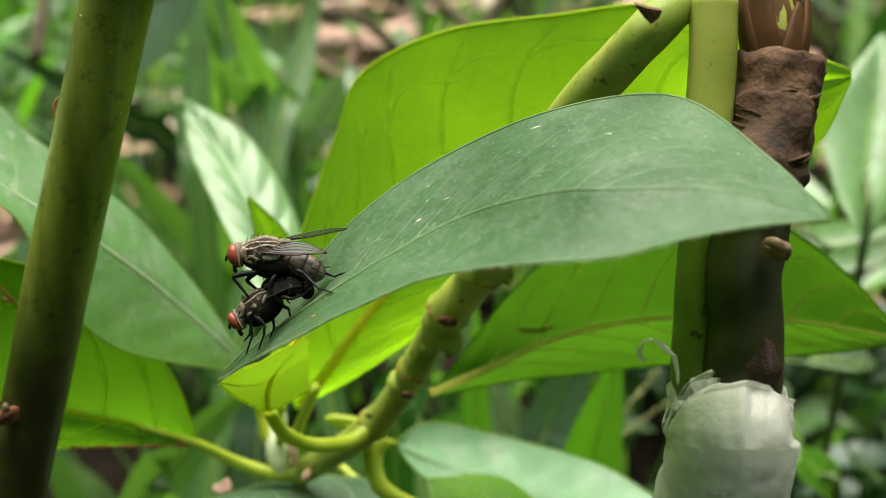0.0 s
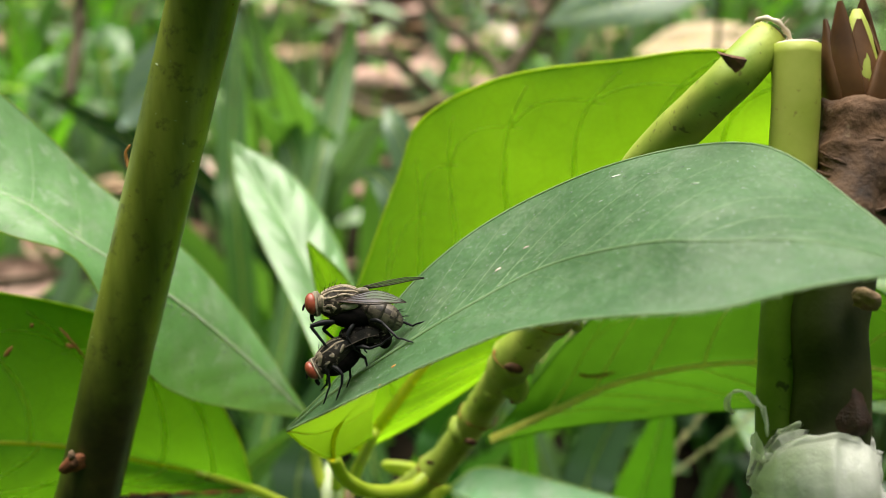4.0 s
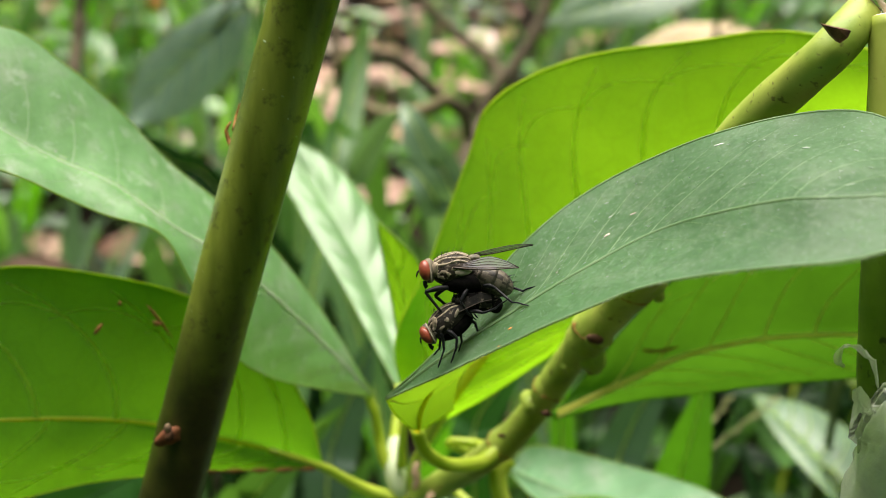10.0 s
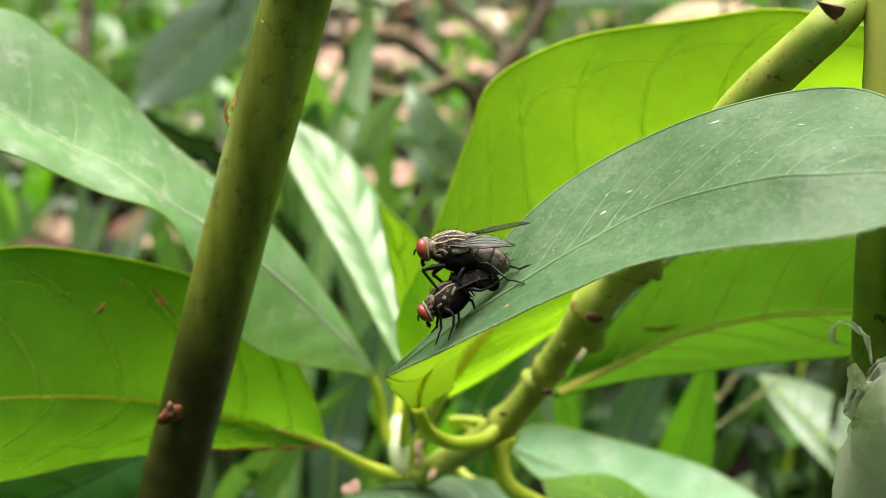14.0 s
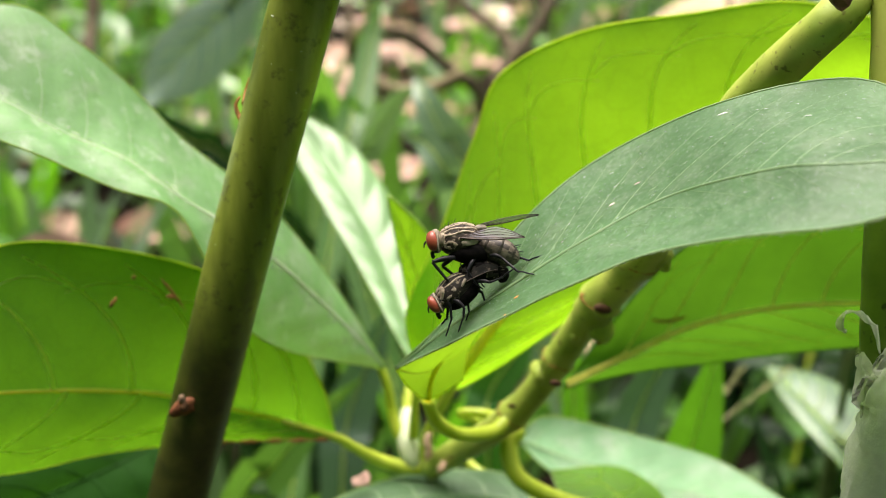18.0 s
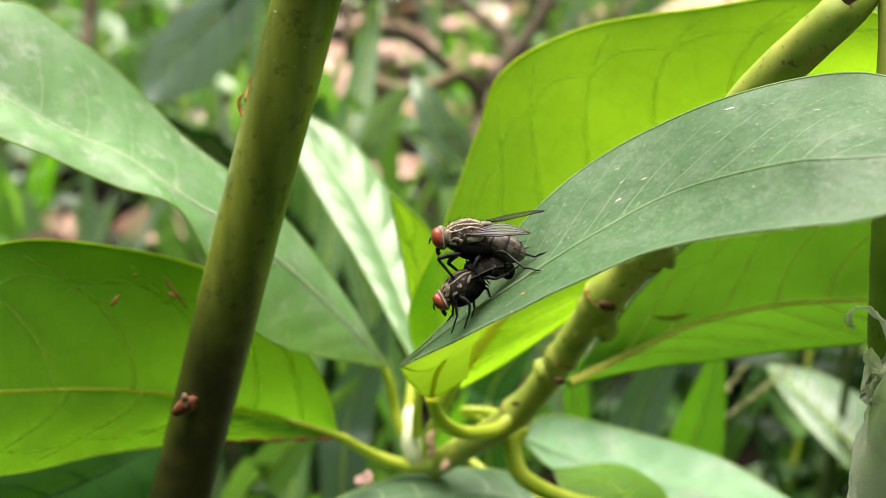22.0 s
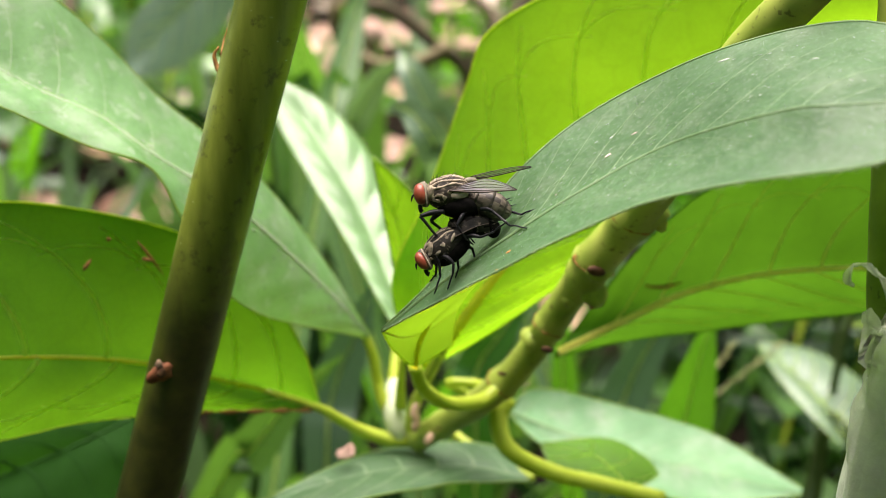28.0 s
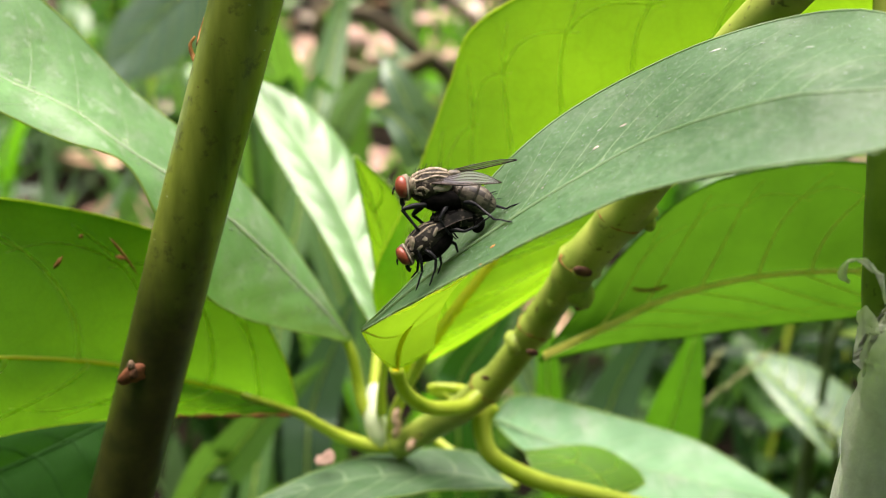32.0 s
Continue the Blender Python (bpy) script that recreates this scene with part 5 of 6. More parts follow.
        for f, r in veins:
            bm = bmesh.new()
            path = [self.p(*(T[i] + (L[i] - T[i]) * min(1, max(0, f + (f - 0.5) * 0.25 * i / n)))) for i in range(n)]
            add_tube(bm, path, [0.7 * r * G * (1.1 - 0.6 * i / n) for i in range(n)], 5)
            part("wing_vein", bm, M_VEINWING, w)

    def head(self, c, tilt, s=1.0):
        ct, st = math.cos(tilt), math.sin(tilt)

        def rot(x, y, z):
            return (x * ct - y * st, x * st + y * ct, z)
        c = Vector(c)
        h = self.ball("head", c, rot(13 * s, 0, 0), rot(0, 22 * s, 0), (0, 0, 22 * s), M_FLY, None, "grey head with red eyes")
        for z in (1, -1):
            self.ball("eye", c + Vector(rot(-6 * s, 1 * s, 11 * z * s)), rot(10.5 * s, 2, -4 * z), rot(-2, 18.5 * s, 0), rot(4, 0, 13.5 * s * z), M_EYE, h, "brick-red compound eye")
            self.tube("antenna", [c + Vector(rot(-14 * s, 4 * s, 4 * z)), c + Vector(rot(-20 * s, -1 * s, 5 * z)), c + Vector(rot(-23 * s, -9 * s, 5 * z))], (1.6, 1.8, 1.0), M_LEG, h, "", 8, 6)
            self.tube("eye_rim", [c + Vector(rot(3 * s + 3 * math.sin(a) * 0, 21 * s * math.cos(a), (12 + 9 * math.sin(a)) * z)) for a in (0.1, 0.8, 1.57, 2.3, 3.0)], (1.4, 1.6, 1.6, 1.4), M_FLYPALE, h, "", 12, 6)
        self.tube("mouthpart", [c + Vector(rot(-8 * s, -17 * s, 0)), c + Vector(rot(-9 * s, -25 * s, 0)), c + Vector(rot(-6 * s, -29 * s, 0))], (4, 3.4, 4), M_LEG, h, "", 8, 8)
        return h

    def abdomen(self, c, ax, up, side, pale):
        """Four overlapping segments with checkered patches."""
        c, ax, up, side = Vector(c), Vector(ax), Vector(up), Vector(side)
        for i in range(4):
            th0, th1 = math.pi * (0.06 + 0.22 * i), math.pi * (0.06 + 0.22 * (i + 1) + 0.03)
            bm = bmesh.new()
            rows = []
            for q in range(7):
                th = th0 + (th1 - th0) * q / 6
                k_ = 1.0 + 0.025 * math.sin(math.pi * q / 6) + 0.012 * (q == 6)
                rows.append([bm.verts.new(self.p(*(c - ax * math.cos(th) + (up * math.cos(a) + side * math.sin(a)) * math.sin(th) * k_))) for a in [2 * math.pi * j / 32 for j in range(32)]])
            for r0, r1 in zip(rows, rows[1:]):
                for j in range(32):
                    bm.faces.new((r0[j], r0[(j + 1) % 32], r1[(j + 1) % 32], r1[j]))
            bm.faces.new(rows[0])
            bm.faces.new(rows[-1])
            bm.faces.ensure_lookup_table()
            for q in range(6):
                for j in range(32):
                    spot = (((j + i + (q > 2)) // 3 + (q // 3) + i) % 2 == 0 and (j * 7 + i * 5 + q // 3) % 4 != 0) or j in (0, 31)
                    bm.faces[q * 32 + j].material_index = 1 if q == 5 or spot else 0
            seg = part("abdomen_segment", bm, (M_SILVER if pale else M_FLYB, M_CHECK if pale else M_FLYDARK), self.ob)
            if i > 0:
                self.hairs(seg, c, ax * 0.99, up, side, 14, 12, 31 + i, -1.8, 1.8)


def build_flies():
    turn = pose(0, 0, 0, 63.4, 0.9, -0.7)
    m = Matrix.Translation(vec((-15.6, 97.5, 185.8))) @ turn
    a = Fly(m, "grey flesh fly with red eyes, mounted on another fly")
    tc, tax, tup, tsd = (-21, 30, 0), (-40, -6, 0), (-4, 29, 3), (0, -3, 27)
    th = a.ball("thorax", tc, tax, tup, tsd, M_THORAX, None, "grey thorax with black stripes")
    a.stripes(th, tc, tax, tup, tsd, (-0.45, -0.05, 0.32, 0.68, 1.02), 2.9)
    a.ball("shoulder", (-53, 31, 15), (6, 4, 1), (-2, 11, 0), (1, 1, 7), M_STRIPE, th, "beige shoulder patch")
    for t_, w_, r1, r2 in ((0.75, 1.35, 6, 5), (1.1, 1.55, 6, 3), (0.8, 1.75, 4, 5), (1.35, 1.75, 4, 4), (1.6, 1.45, 5, 3), (1.0, 1.95, 5, 3)):
        a.patch(th, tc, tax, tup, tsd, t_, w_, r1, r2, M_STRIPE)

    a.hairs(th, tc, tax, tup, tsd, 110, 12, 3)
    a.ball("scutellum", (14, 50, 0), (13, 1, 0), (0, 7, 0), (0, 0, 13), M_FLY, th)
    a.ball("calypter", (-4, 26, 27), (15, 2, 0), (-1, 6.5, 0), (0, 1, 2.5), M_FLYPALE, th, "pale brown scale below the wing")
    a.ball("underside", (-2, 6, 0), (40, 0, 0), (-2, 20, 0), (0, 0, 26), M_FLYDARK, th)
    a.head((-64, 27, 0), 0.12)
    a.abdomen((47, 10, 0), (38, -16, 0), (9, 23, 2), (0, -2, 24), True)
    a.wing([(-14, 37, 26), (12, 46, 30), (38, 53, 33), (64, 48, 35), (92, 35, 36)], [(-22, 33, 28), (6, 31, 33), (36, 30, 37), (64, 32, 38), (92, 34, 36)], ((1.0, 2.6), (0.82, 1.3), (0.6, 1.1), (0.4, 1.0), (0.2, 0.9), (0.0, 0.8)), "clear smoky wing with a dark front edge")
    a.wing([(16, 58, -8), (50, 67, -14), (90, 75, -14), (120, 76, -8)], [(18, 54, -12), (55, 60, -30), (95, 69, -28), (120, 74, -8)], ((1.0, 2.2), (0.0, 1.2), (0.35, 0.9), (0.7, 0.9)), "clear smoky wing")
    a.leg([(-30, -2, 14), (-70, -10, 20), (-44, -42, 18), (-36, -52, 14)])
    a.leg([(-36, -4, -10), (-52, -18, -16), (-32, -34, -14), (-24, -44, -8)])
    a.leg([(32, 2, 18), (52, -2, 26), (80, -26, 46), (106, -30, 72)], 3.4)
    a.leg([(70, 0, -6), (84, -1, -12), (102, -7, 4), (130, 4, 22)], 3.4)
    a.leg([(4, -4, 18), (-8, -26, 26), (8, -50, 20), (20, -58, 14)], 3.2)
    a.leg([(4, -4, -18), (0, -26, -24), (14, -46, -20), (24, -56, -14)], 3.2)

    b = Fly(m, "dark flesh fly with red eyes standing on the leaf edge")
    tc, tax, tup, tsd = (-30, -60, 0), (-32, -24, 0), (-14, 22, 2), (0, -2, 25)
    th = b.ball("thorax", tc, tax, tup, tsd, M_FLYB, None, "dark thorax with pale stripes")
    b.stripes(th, tc, tax, tup, tsd, (-0.4, 0.0, 0.4, 0.85), 2.0)
    for t_, w_, r1, r2 in ((0.9, 1.3, 6, 4), (1.2, 1.65, 5, 3), (1.6, 1.4, 5, 3), (0.7, 1.8, 4, 3)):
        b.patch(th, tc, tax, tup, tsd, t_, w_, r1, r2, M_FLYPALE)
    b.ball("shoulder", (-53, -64, 17), (4, 6, 1), (-3, 9, 0), (1, 1, 6), M_STRIPE, th, "beige shoulder patch")
    # pale sliver that paints the shine at the wing base
    b.ball("wing_base_shine", (-15, -46, 24), (3, 8, 0), (-2.5, 1, 0), (0, 0, 2), M_FLYPALE, th)

    b.hairs(th, tc, tax, tup, tsd, 90, 11, 5)
    b.ball("underside", (-16, -70, 0), (30, 20, 0), (-8, 17, 0), (0, 0, 20), M_FLYDARK, th)
    b.head((-62, -84, 0), 0.5, 0.9)
    b.abdomen((20, -25, 0), (44, 2, 0), (-2, 20, 2), (0, -2, 23), False)
    b.ball("abdomen_tip", (55, -32, 0), (12, -3, 0), (3, 15, 0), (0, 0, 16), M_FLYDARK)
    b.wing([(-16, -36, 20), (6, -20, 23), (26, -12, 24), (46, -18, 20)], [(-18, -48, 23), (6, -36, 25), (26, -27, 26), (46, -22, 20)], ((1.0, 1.4),), "smoky wing darkened with painted shade", M_WING2)
    b.wing([(-8, -40, -20), (14, -20, -26), (40, -10, -28), (62, -16, -24)], [(-10, -48, -26), (16, -40, -34), (42, -36, -34), (62, -22, -26)], ((0.0, 1.5), (0.5, 0.8)), "clear smoky wing")
    b.leg([(-44, -80, 12), (-38, -92, 16), (-36, -112, 14), (-46, -142, 14)], 3.6)
    b.leg([(-46, -80, -8), (-42, -96, -12), (-44, -112, -10), (-54, -122, -8)], 3.4)
    b.leg([(-34, -76, 16), (-14, -90, 24), (-15, -108, 22), (-24, -134, 20)], 3.6)
    b.leg([(-20, -70, -16), (-6, -84, -24), (-4, -100, -20), (-10, -116, -14)], 3.4)
    kick = b.leg([(8, -44, 16), (30, -53, 26), (53, -52, 32), (79, -42, 45)], 3.2)
    b.leg([(0, -60, -18), (20, -66, -28), (24, -80, -22), (30, -92, -14)], 3.2)
    return a.ob, b.ob, kick


fly_top, fly_low, hind_leg = build_flies()


# ---- undergrowth behind the shrub ----
def blade_mesh(bm, base, tip, width, sag, twist, n=12):
    """A grass blade from base to tip (metres) that arches by sag, with a shallow keel."""
    d = tip - base
    flat = Vector((d.y, -d.x, 0))
    flat = flat.normalized() if flat.length > 1e-6 else Vector((1, 0, 0))
    flat = Matrix.Rotation(twist, 3, d.normalized()) @ flat
    nrm = flat.cross(d).normalized()
    rows = []
    for i in range(n):
        f = i / (n - 1)
        p = base + d * f + Vector((0, 0, 1)) * sag * 4 * f * (1 - f)
        w = width * (0.55 + 0.45 * math.sin(min(1, f * 1.6) * math.pi / 2)) * (1 - max(0, (f - 0.35) / 0.65) ** 1.8) + 0.0002
        rows.append([bm.verts.new(p + flat * w * k / 2 + nrm * width * 0.14 * abs(k) / 2) for k in (-2, -1, 0, 1, 2)])
    for r0, r1 in zip(rows, rows[1:]):
        for k in range(4):
            bm.faces.new((r0[k], r0[k + 1], r1[k + 1], r1[k]))


def grass_tuft(x, y, count, height, width, mat, seed, label):
    rnd = random.Random(seed)
    tuft = root("grass_tuft", Vector((x, y, 0)), label, "grass", "undergrowth grass")
    for _ in range(count):
        a, out = rnd.uniform(0, 6.283), rnd.uniform(0.1, 0.9)
        h = height * rnd.uniform(0.6, 1.1)
        base = Vector((x + rnd.uniform(-1, 1) * 0.012, y + rnd.uniform(-1, 1) * 0.012, -0.012))
        tip = base + Vector((math.cos(a) * out * h, math.sin(a) * out * h * 0.8, h))
        bm = bmesh.new()
        blade_mesh(bm, base, tip, width * rnd.uniform(0.7, 1.2) * 0.5, h * rnd.uniform(0.02, 0.18), rnd.uniform(-1.2, 1.2))
        part("blade", bm, mat, tuft)


def single_blade(guide, width, mat, label, twist=0.0):
    """A broad blade along a guide curve (millimetres), rooted in the ground."""
    pts = [Vector(p) for p in guide]
    d = pts[0] - pts[1]
    run = d * (-(pts[0].z + 8) / min(d.z, -0.5 * d.length))
    foot = Vector((pts[0].x + run.x * 0.6, pts[0].y + run.y * 0.6, -8))
    ob = root("broad_grass", Vector((foot.x, foot.y, 0)) * MM, label, "grass", "broad grass blades")
    path = [p * MM for p in spline([foot] + pts, 26)]
    bm = bmesh.new()
    rows = []
    for i, p in enumerate(path):
        f = i / 25
        t = (path[min(25, i + 1)] - path[max(0, i - 1)]).normalized()
        side = t.cross(Vector((math.sin(twist), -math.cos(twist), 0.25))).normalized()
        nrm = side.cross(t)
        w = width * 0.5 * MM * min(1, 0.5 + f * 1.2) * (1 - max(0, (f - 0.45) / 0.55) ** 1.6) + 0.0002
        rows.append([bm.verts.new(p + side * w * k / 3 + nrm * w * 0.18 * abs(k) / 3) for k in range(-3, 4)])
    for r0, r1 in zip(rows, rows[1:]):
        for k in range(6):
            bm.faces.new((r0[k], r0[k + 1], r1[k + 1], r1[k]))
    part("blade", bm, mat, ob)
    bm = bmesh.new()
    add_tube(bm, path[2:24], [0.0004 - 0.000012 * i for i in range(22)], 5)
    part("midrib", bm, M_VEIN_DIM, ob)


TUFT = "tuft of green grass in the undergrowth"
rnd = random.Random(11)
k = 0
for row in range(11):
    y = 0.27 + row * 0.075
    for col in range(13):
        x = (col - 6) * (0.035 + 0.009 * row) + rnd.uniform(-0.02, 0.02)
        yy = y + rnd.uniform(-0.035, 0.035)
        if x > -0.1 and x < 0.12 and row < 1:
            h = rnd.uniform(0.05, 0.08)
        elif -0.12 < x < 0.08 and row > 2:
            if rnd.random() < 0.72:
                continue
            h = rnd.uniform(0.04, 0.08)
        else:
            h = rnd.uniform(0.06, 0.13)
        grass_tuft(x, yy, rnd.randint(4, 7), h, rnd.uniform(0.004, 0.011), rnd.choice((M_GRASS, M_GRASS, M_GRASS, M_GRASS2, M_GRASS2, M_GRASS3)), 100 + k, TUFT)
        k += 1

# broad blades that stand out
single_blade([(-49.4, 303.9, 114.8), (-58.0, 325.9, 125.0), (-63.9, 339.7, 140.9), (-66.4, 345.8, 152.7)], 11, M_GRASS, "upright dark green grass with one broad blade")
single_blade([(-63.0, 282.5, 95.9), (-66.4, 298.9, 116.8), (-66.6, 314.3, 135.6), (-66.1, 329.4, 153.6)], 9, M_GRASS, "upright dark green grass with one broad blade")
single_blade([(-42.4, 272.9, 119.9), (-39.4, 288.9, 128.8), (-35.3, 308.2, 144.0), (-33.3, 316.5, 155.5)], 8, M_GRASS, "upright green grass with one narrow blade")
single_blade([(-13.9, 219.6, 129.1), (-16.2, 210.7, 144.7), (-20.5, 213.8, 150.7), (-25.0, 219.3, 150.3)], 7, M_GRASS2, "pale grass with one arching blade")
single_blade([(-8.5, 268.9, 115.8), (-15.4, 274.1, 126.0), (-20.8, 279.3, 136.2), (-23.7, 286.6, 139.7)], 10, M_GRASS2, "bluish grass with one broad blade")
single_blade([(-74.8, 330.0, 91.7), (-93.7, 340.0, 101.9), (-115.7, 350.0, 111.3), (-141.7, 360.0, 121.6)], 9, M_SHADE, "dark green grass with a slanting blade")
single_blade([(21.8, 162.6, 90.3), (23.8, 164.8, 101.3), (26.0, 167.7, 111.5), (28.1, 170.0, 120.7), (30.4, 172.7, 130.5)], 11, M_GRASS3, "bright green grass blade lit from behind")
single_blade([(8.4, 173.3, 86.7), (7.1, 175.8, 98.2), (6.2, 179.0, 111.3), (5.9, 182.1, 121.8), (6.1, 184.1, 130.2)], 5, M_GRASS3, "bright green grass blade lit from behind")
single_blade([(18.1, 193.5, 78.2), (21.7, 199.3, 94.1), (27.3, 202.7, 105.6), (35.2, 206.1, 116.8)], 10, M_WEED, "bluish-green grass with one broad blade")
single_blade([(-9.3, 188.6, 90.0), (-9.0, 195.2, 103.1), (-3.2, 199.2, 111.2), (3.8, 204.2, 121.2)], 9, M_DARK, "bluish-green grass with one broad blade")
single_blade([(-60.6, 182.0, 84.4), (-52.7, 184.0, 93.9), (-45.0, 187.0, 102.5), (-34.3, 190.0, 111.6)], 9, M_GRASS, "green grass with one slanting broad blade")
single_blade([(-40.5, 202.5, 72.4), (-38.9, 210.2, 87.7), (-33.7, 214.5, 100.8), (-29.7, 217.7, 111.6)], 11, M_WEED, "bluish-green grass with one broad blade")

single_blade([(-46.7, 325.0, 95.8), (-48.3, 319.0, 110.8), (-50.9, 313.0, 129.9), (-56.6, 307.0, 152.0)], 12, M_GRASS, "upright green grass with one broad blade")
single_blade([(-70.0, 345.0, 96.5), (-69.1, 339.0, 115.4), (-67.4, 333.0, 131.3), (-64.7, 327.0, 146.3)], 11, M_GRASS, "upright dark green grass with one broad blade")
single_blade([(-48.4, 320.0, 98.0), (-53.0, 314.0, 113.7), (-56.7, 308.0, 126.0), (-60.1, 302.0, 136.1)], 9, M_GRASS, "upright dark green grass with one broad blade", 0.5)
single_blade([(-46.5, 335.0, 89.5), (-40.5, 329.0, 110.3), (-38.2, 323.0, 126.3), (-39.0, 317.0, 142.9)], 11, M_GRASS, "upright green grass with one broad blade", -0.4)
single_blade([(-43.8, 315.0, 96.7), (-36.7, 309.0, 113.2), (-29.3, 303.0, 127.0), (-23.4, 297.0, 133.9)], 9, M_GRASS2, "bluish grass with one broad blade")
single_blade([(-53.9, 330.0, 86.1), (-51.3, 324.0, 99.9), (-45.5, 318.0, 114.7), (-42.5, 312.0, 127.0)], 9, M_GRASS2, "bluish grass with one broad blade", 0.3)


def ground_leaf(place, length, width, turn, mat, label, name="fallen_leaf", tilt=0.3, curl=0.15):
    """A dry leaf lying on the ground, curled up at its edges."""
    ob = root(name, Vector(place), label, "fallen leaf", "leaf litter")
    m = Matrix.Translation(place) @ Matrix.Rotation(turn, 4, "Z") @ Matrix.Rotation(tilt, 4, "X")
    bm = bmesh.new()
    rows = []
    for i in range(11):
        f = i / 10
        w = width * 0.5 * math.sin(math.pi * min(1, f * 0.96 + 0.02)) ** 0.75 + 0.0003
        rows.append([bm.verts.new(m @ Vector(((f - 0.5) * length, w * q / 3, curl * width * (q / 3) ** 2 + 0.08 * length * (f - 0.5) ** 2 + 0.002 * noise.noise(Vector((f * 5, q, turn)))))) for q in range(-3, 4)])
    for r0, r1 in zip(rows, rows[1:]):
        for q in range(6):
            bm.faces.new((r0[q], r0[q + 1], r1[q + 1], r1[q]))
    part("blade", bm, mat, ob)
    bm = bmesh.new()
    add_tube(bm, [m @ Vector(((i / 10 - 0.5) * length * 1.15, 0, 0.0008 + 0.08 * length * (i / 10 - 0.5) ** 2)) for i, r in enumerate(rows)], [0.0007] * 11, 5)
    part("midrib", bm, M_TWIG, ob)


ground_leaf(vec((-122.6, 280.1, 93.9)), 0.022, 0.012, 0.2, M_LITTER, "pinkish dry leaf caught in the grass", tilt=0.9, curl=0.1)
rnd = random.Random(5)
for i in range(165):
    x, y = rnd.uniform(-0.42, 0.42), rnd.uniform(0.30, 1.15)
    ground_leaf((x, y, rnd.uniform(0.0, 0.012)), rnd.uniform(0.02, 0.05), rnd.uniform(0.009, 0.024), rnd.uniform(0, 6.28), rnd.choice((M_LITTER, M_LITTER, M_LITTER2)), "dry pinkish-brown fallen leaf on the soil", tilt=rnd.uniform(-0.5, 0.5), curl=rnd.uniform(0.05, 0.35))
for i in range(90):
    x, y = rnd.gauss(-0.03, 0.10), rnd.uniform(0.5, 1.1)
    ground_leaf((x, y, rnd.uniform(0.008, 0.022)), rnd.uniform(0.025, 0.06), rnd.uniform(0.012, 0.026), rnd.uniform(0, 6.28), rnd.choice((M_LITTER, M_LITTER, M_LITTER2, M_SCRAP)), "large pale pinkish fallen leaf lying flat", tilt=rnd.uniform(-0.2, 0.35), curl=rnd.uniform(0.0, 0.15))


def twig(guide, r0, r1, label, mat=None):
    pts = [Vector(p) for p in guide]
    ob = root("twig", vec(guide[0]), label, "twig", "dead twigs")
    bm = bmesh.new()
    n = 30
    add_tube(bm, [p * MM for p in spline(pts, n)], [MM * (r0 + (r1 - r0) * i / (n - 1)) * (1 + 0.25 * math.exp(-((i % 9) - 4) ** 2)) for i in range(n)], 9, True, 0.15)
    part("twig_wood", bm, mat or M_TWIG, ob)


twig([(-29.8, 426.6, 143.0), (-9.9, 417.3, 124.6), (8.8, 404.9, 111.4), (4.9, 389.0, 101.3), (-3.7, 368.0, 92.0), (-8.5, 340.2, 80.1)], 1.6, 2.8, "grey-brown dead twig in the undergrowth")
twig([(29.8, 414.2, 143.1), (20.3, 402.2, 122.3), (1.0, 389.1, 101.3)], 2.2, 2.4, "grey-brown dead twig in the undergrowth")
twig([(-48.4, 418.3, 124.8), (-46.4, 404.6, 108.1), (-34.4, 395.2, 100.7), (-18.5, 392.5, 100.4), (-6.7, 392.0, 104.5)], 1.6, 1.8, "bent dead twig in the undergrowth")
twig([(-44.6, 416.1, 116.0), (-28.3, 409.6, 112.5), (-14.4, 401.1, 104.6), (-0.9, 390.3, 96.7)], 1.3, 1.7, "thin dead twig in the undergrowth")
twig([(-136.5, 419.3, 146.0), (-137.9, 409.0, 124.6), (-138.4, 389.2, 106.5)], 2.4, 2.2, "upright dead twig in the undergrowth")

twig([(-36.1, 330.0, 142.8), (-41.9, 330.0, 136.2), (-41.2, 330.0, 128.5), (-35.2, 330.0, 122.9), (-27.0, 330.0, 120.9), (-17.0, 330.0, 122.6), (-9.5, 330.0, 126.4)], 1.5, 2.1, "olive-brown twig bent round in a loop", M_OLIVE)
twig([(-38.5, 372.0, 127.7), (-29.4, 372.0, 126.6), (-21.3, 372.0, 121.8), (-12.2, 372.0, 112.1), (-3.8, 374.0, 104.1), (0.1, 380.0, 60.0), (0.1, 385.0, -6.0)], 1.3, 2.2, "grey-brown dead twig in the undergrowth")


def round_fruit(guide, r, mat, name, label):
    ob = root(name, vec(guide), label, "fruit")
    bm = bmesh.new()
    add_ball(bm, vec(guide), (Vector((r, 0, 0)) * MM, Vector((0, r, 0)) * MM, Vector((0, 0, r * 0.85)) * MM), 14, 20)
    for v in bm.verts:
        v.co += (v.co - vec(guide)) * 0.12 * noise.noise(v.co * 150)
    part("flesh", bm, mat, ob)
    bm = bmesh.new()
    add_tube(bm, [vec(guide) + Vector((0, 0, r * 0.8 * MM)), vec(guide) + Vector((1, 0, r * 1.1)) * MM], [0.0008, 0.0005], 6)
    part("stalk", bm, M_TWIG, ob)


round_fruit((-35.4, 379.9, 115.1), 6, M_LITTER, "dried_fruit", "small pink shrivelled fruit on a twig")
round_fruit((-212.6, 869.8, 17.2), 15, M_ORANGE, "dried_fruit", "orange-brown fallen fruit on the ground")


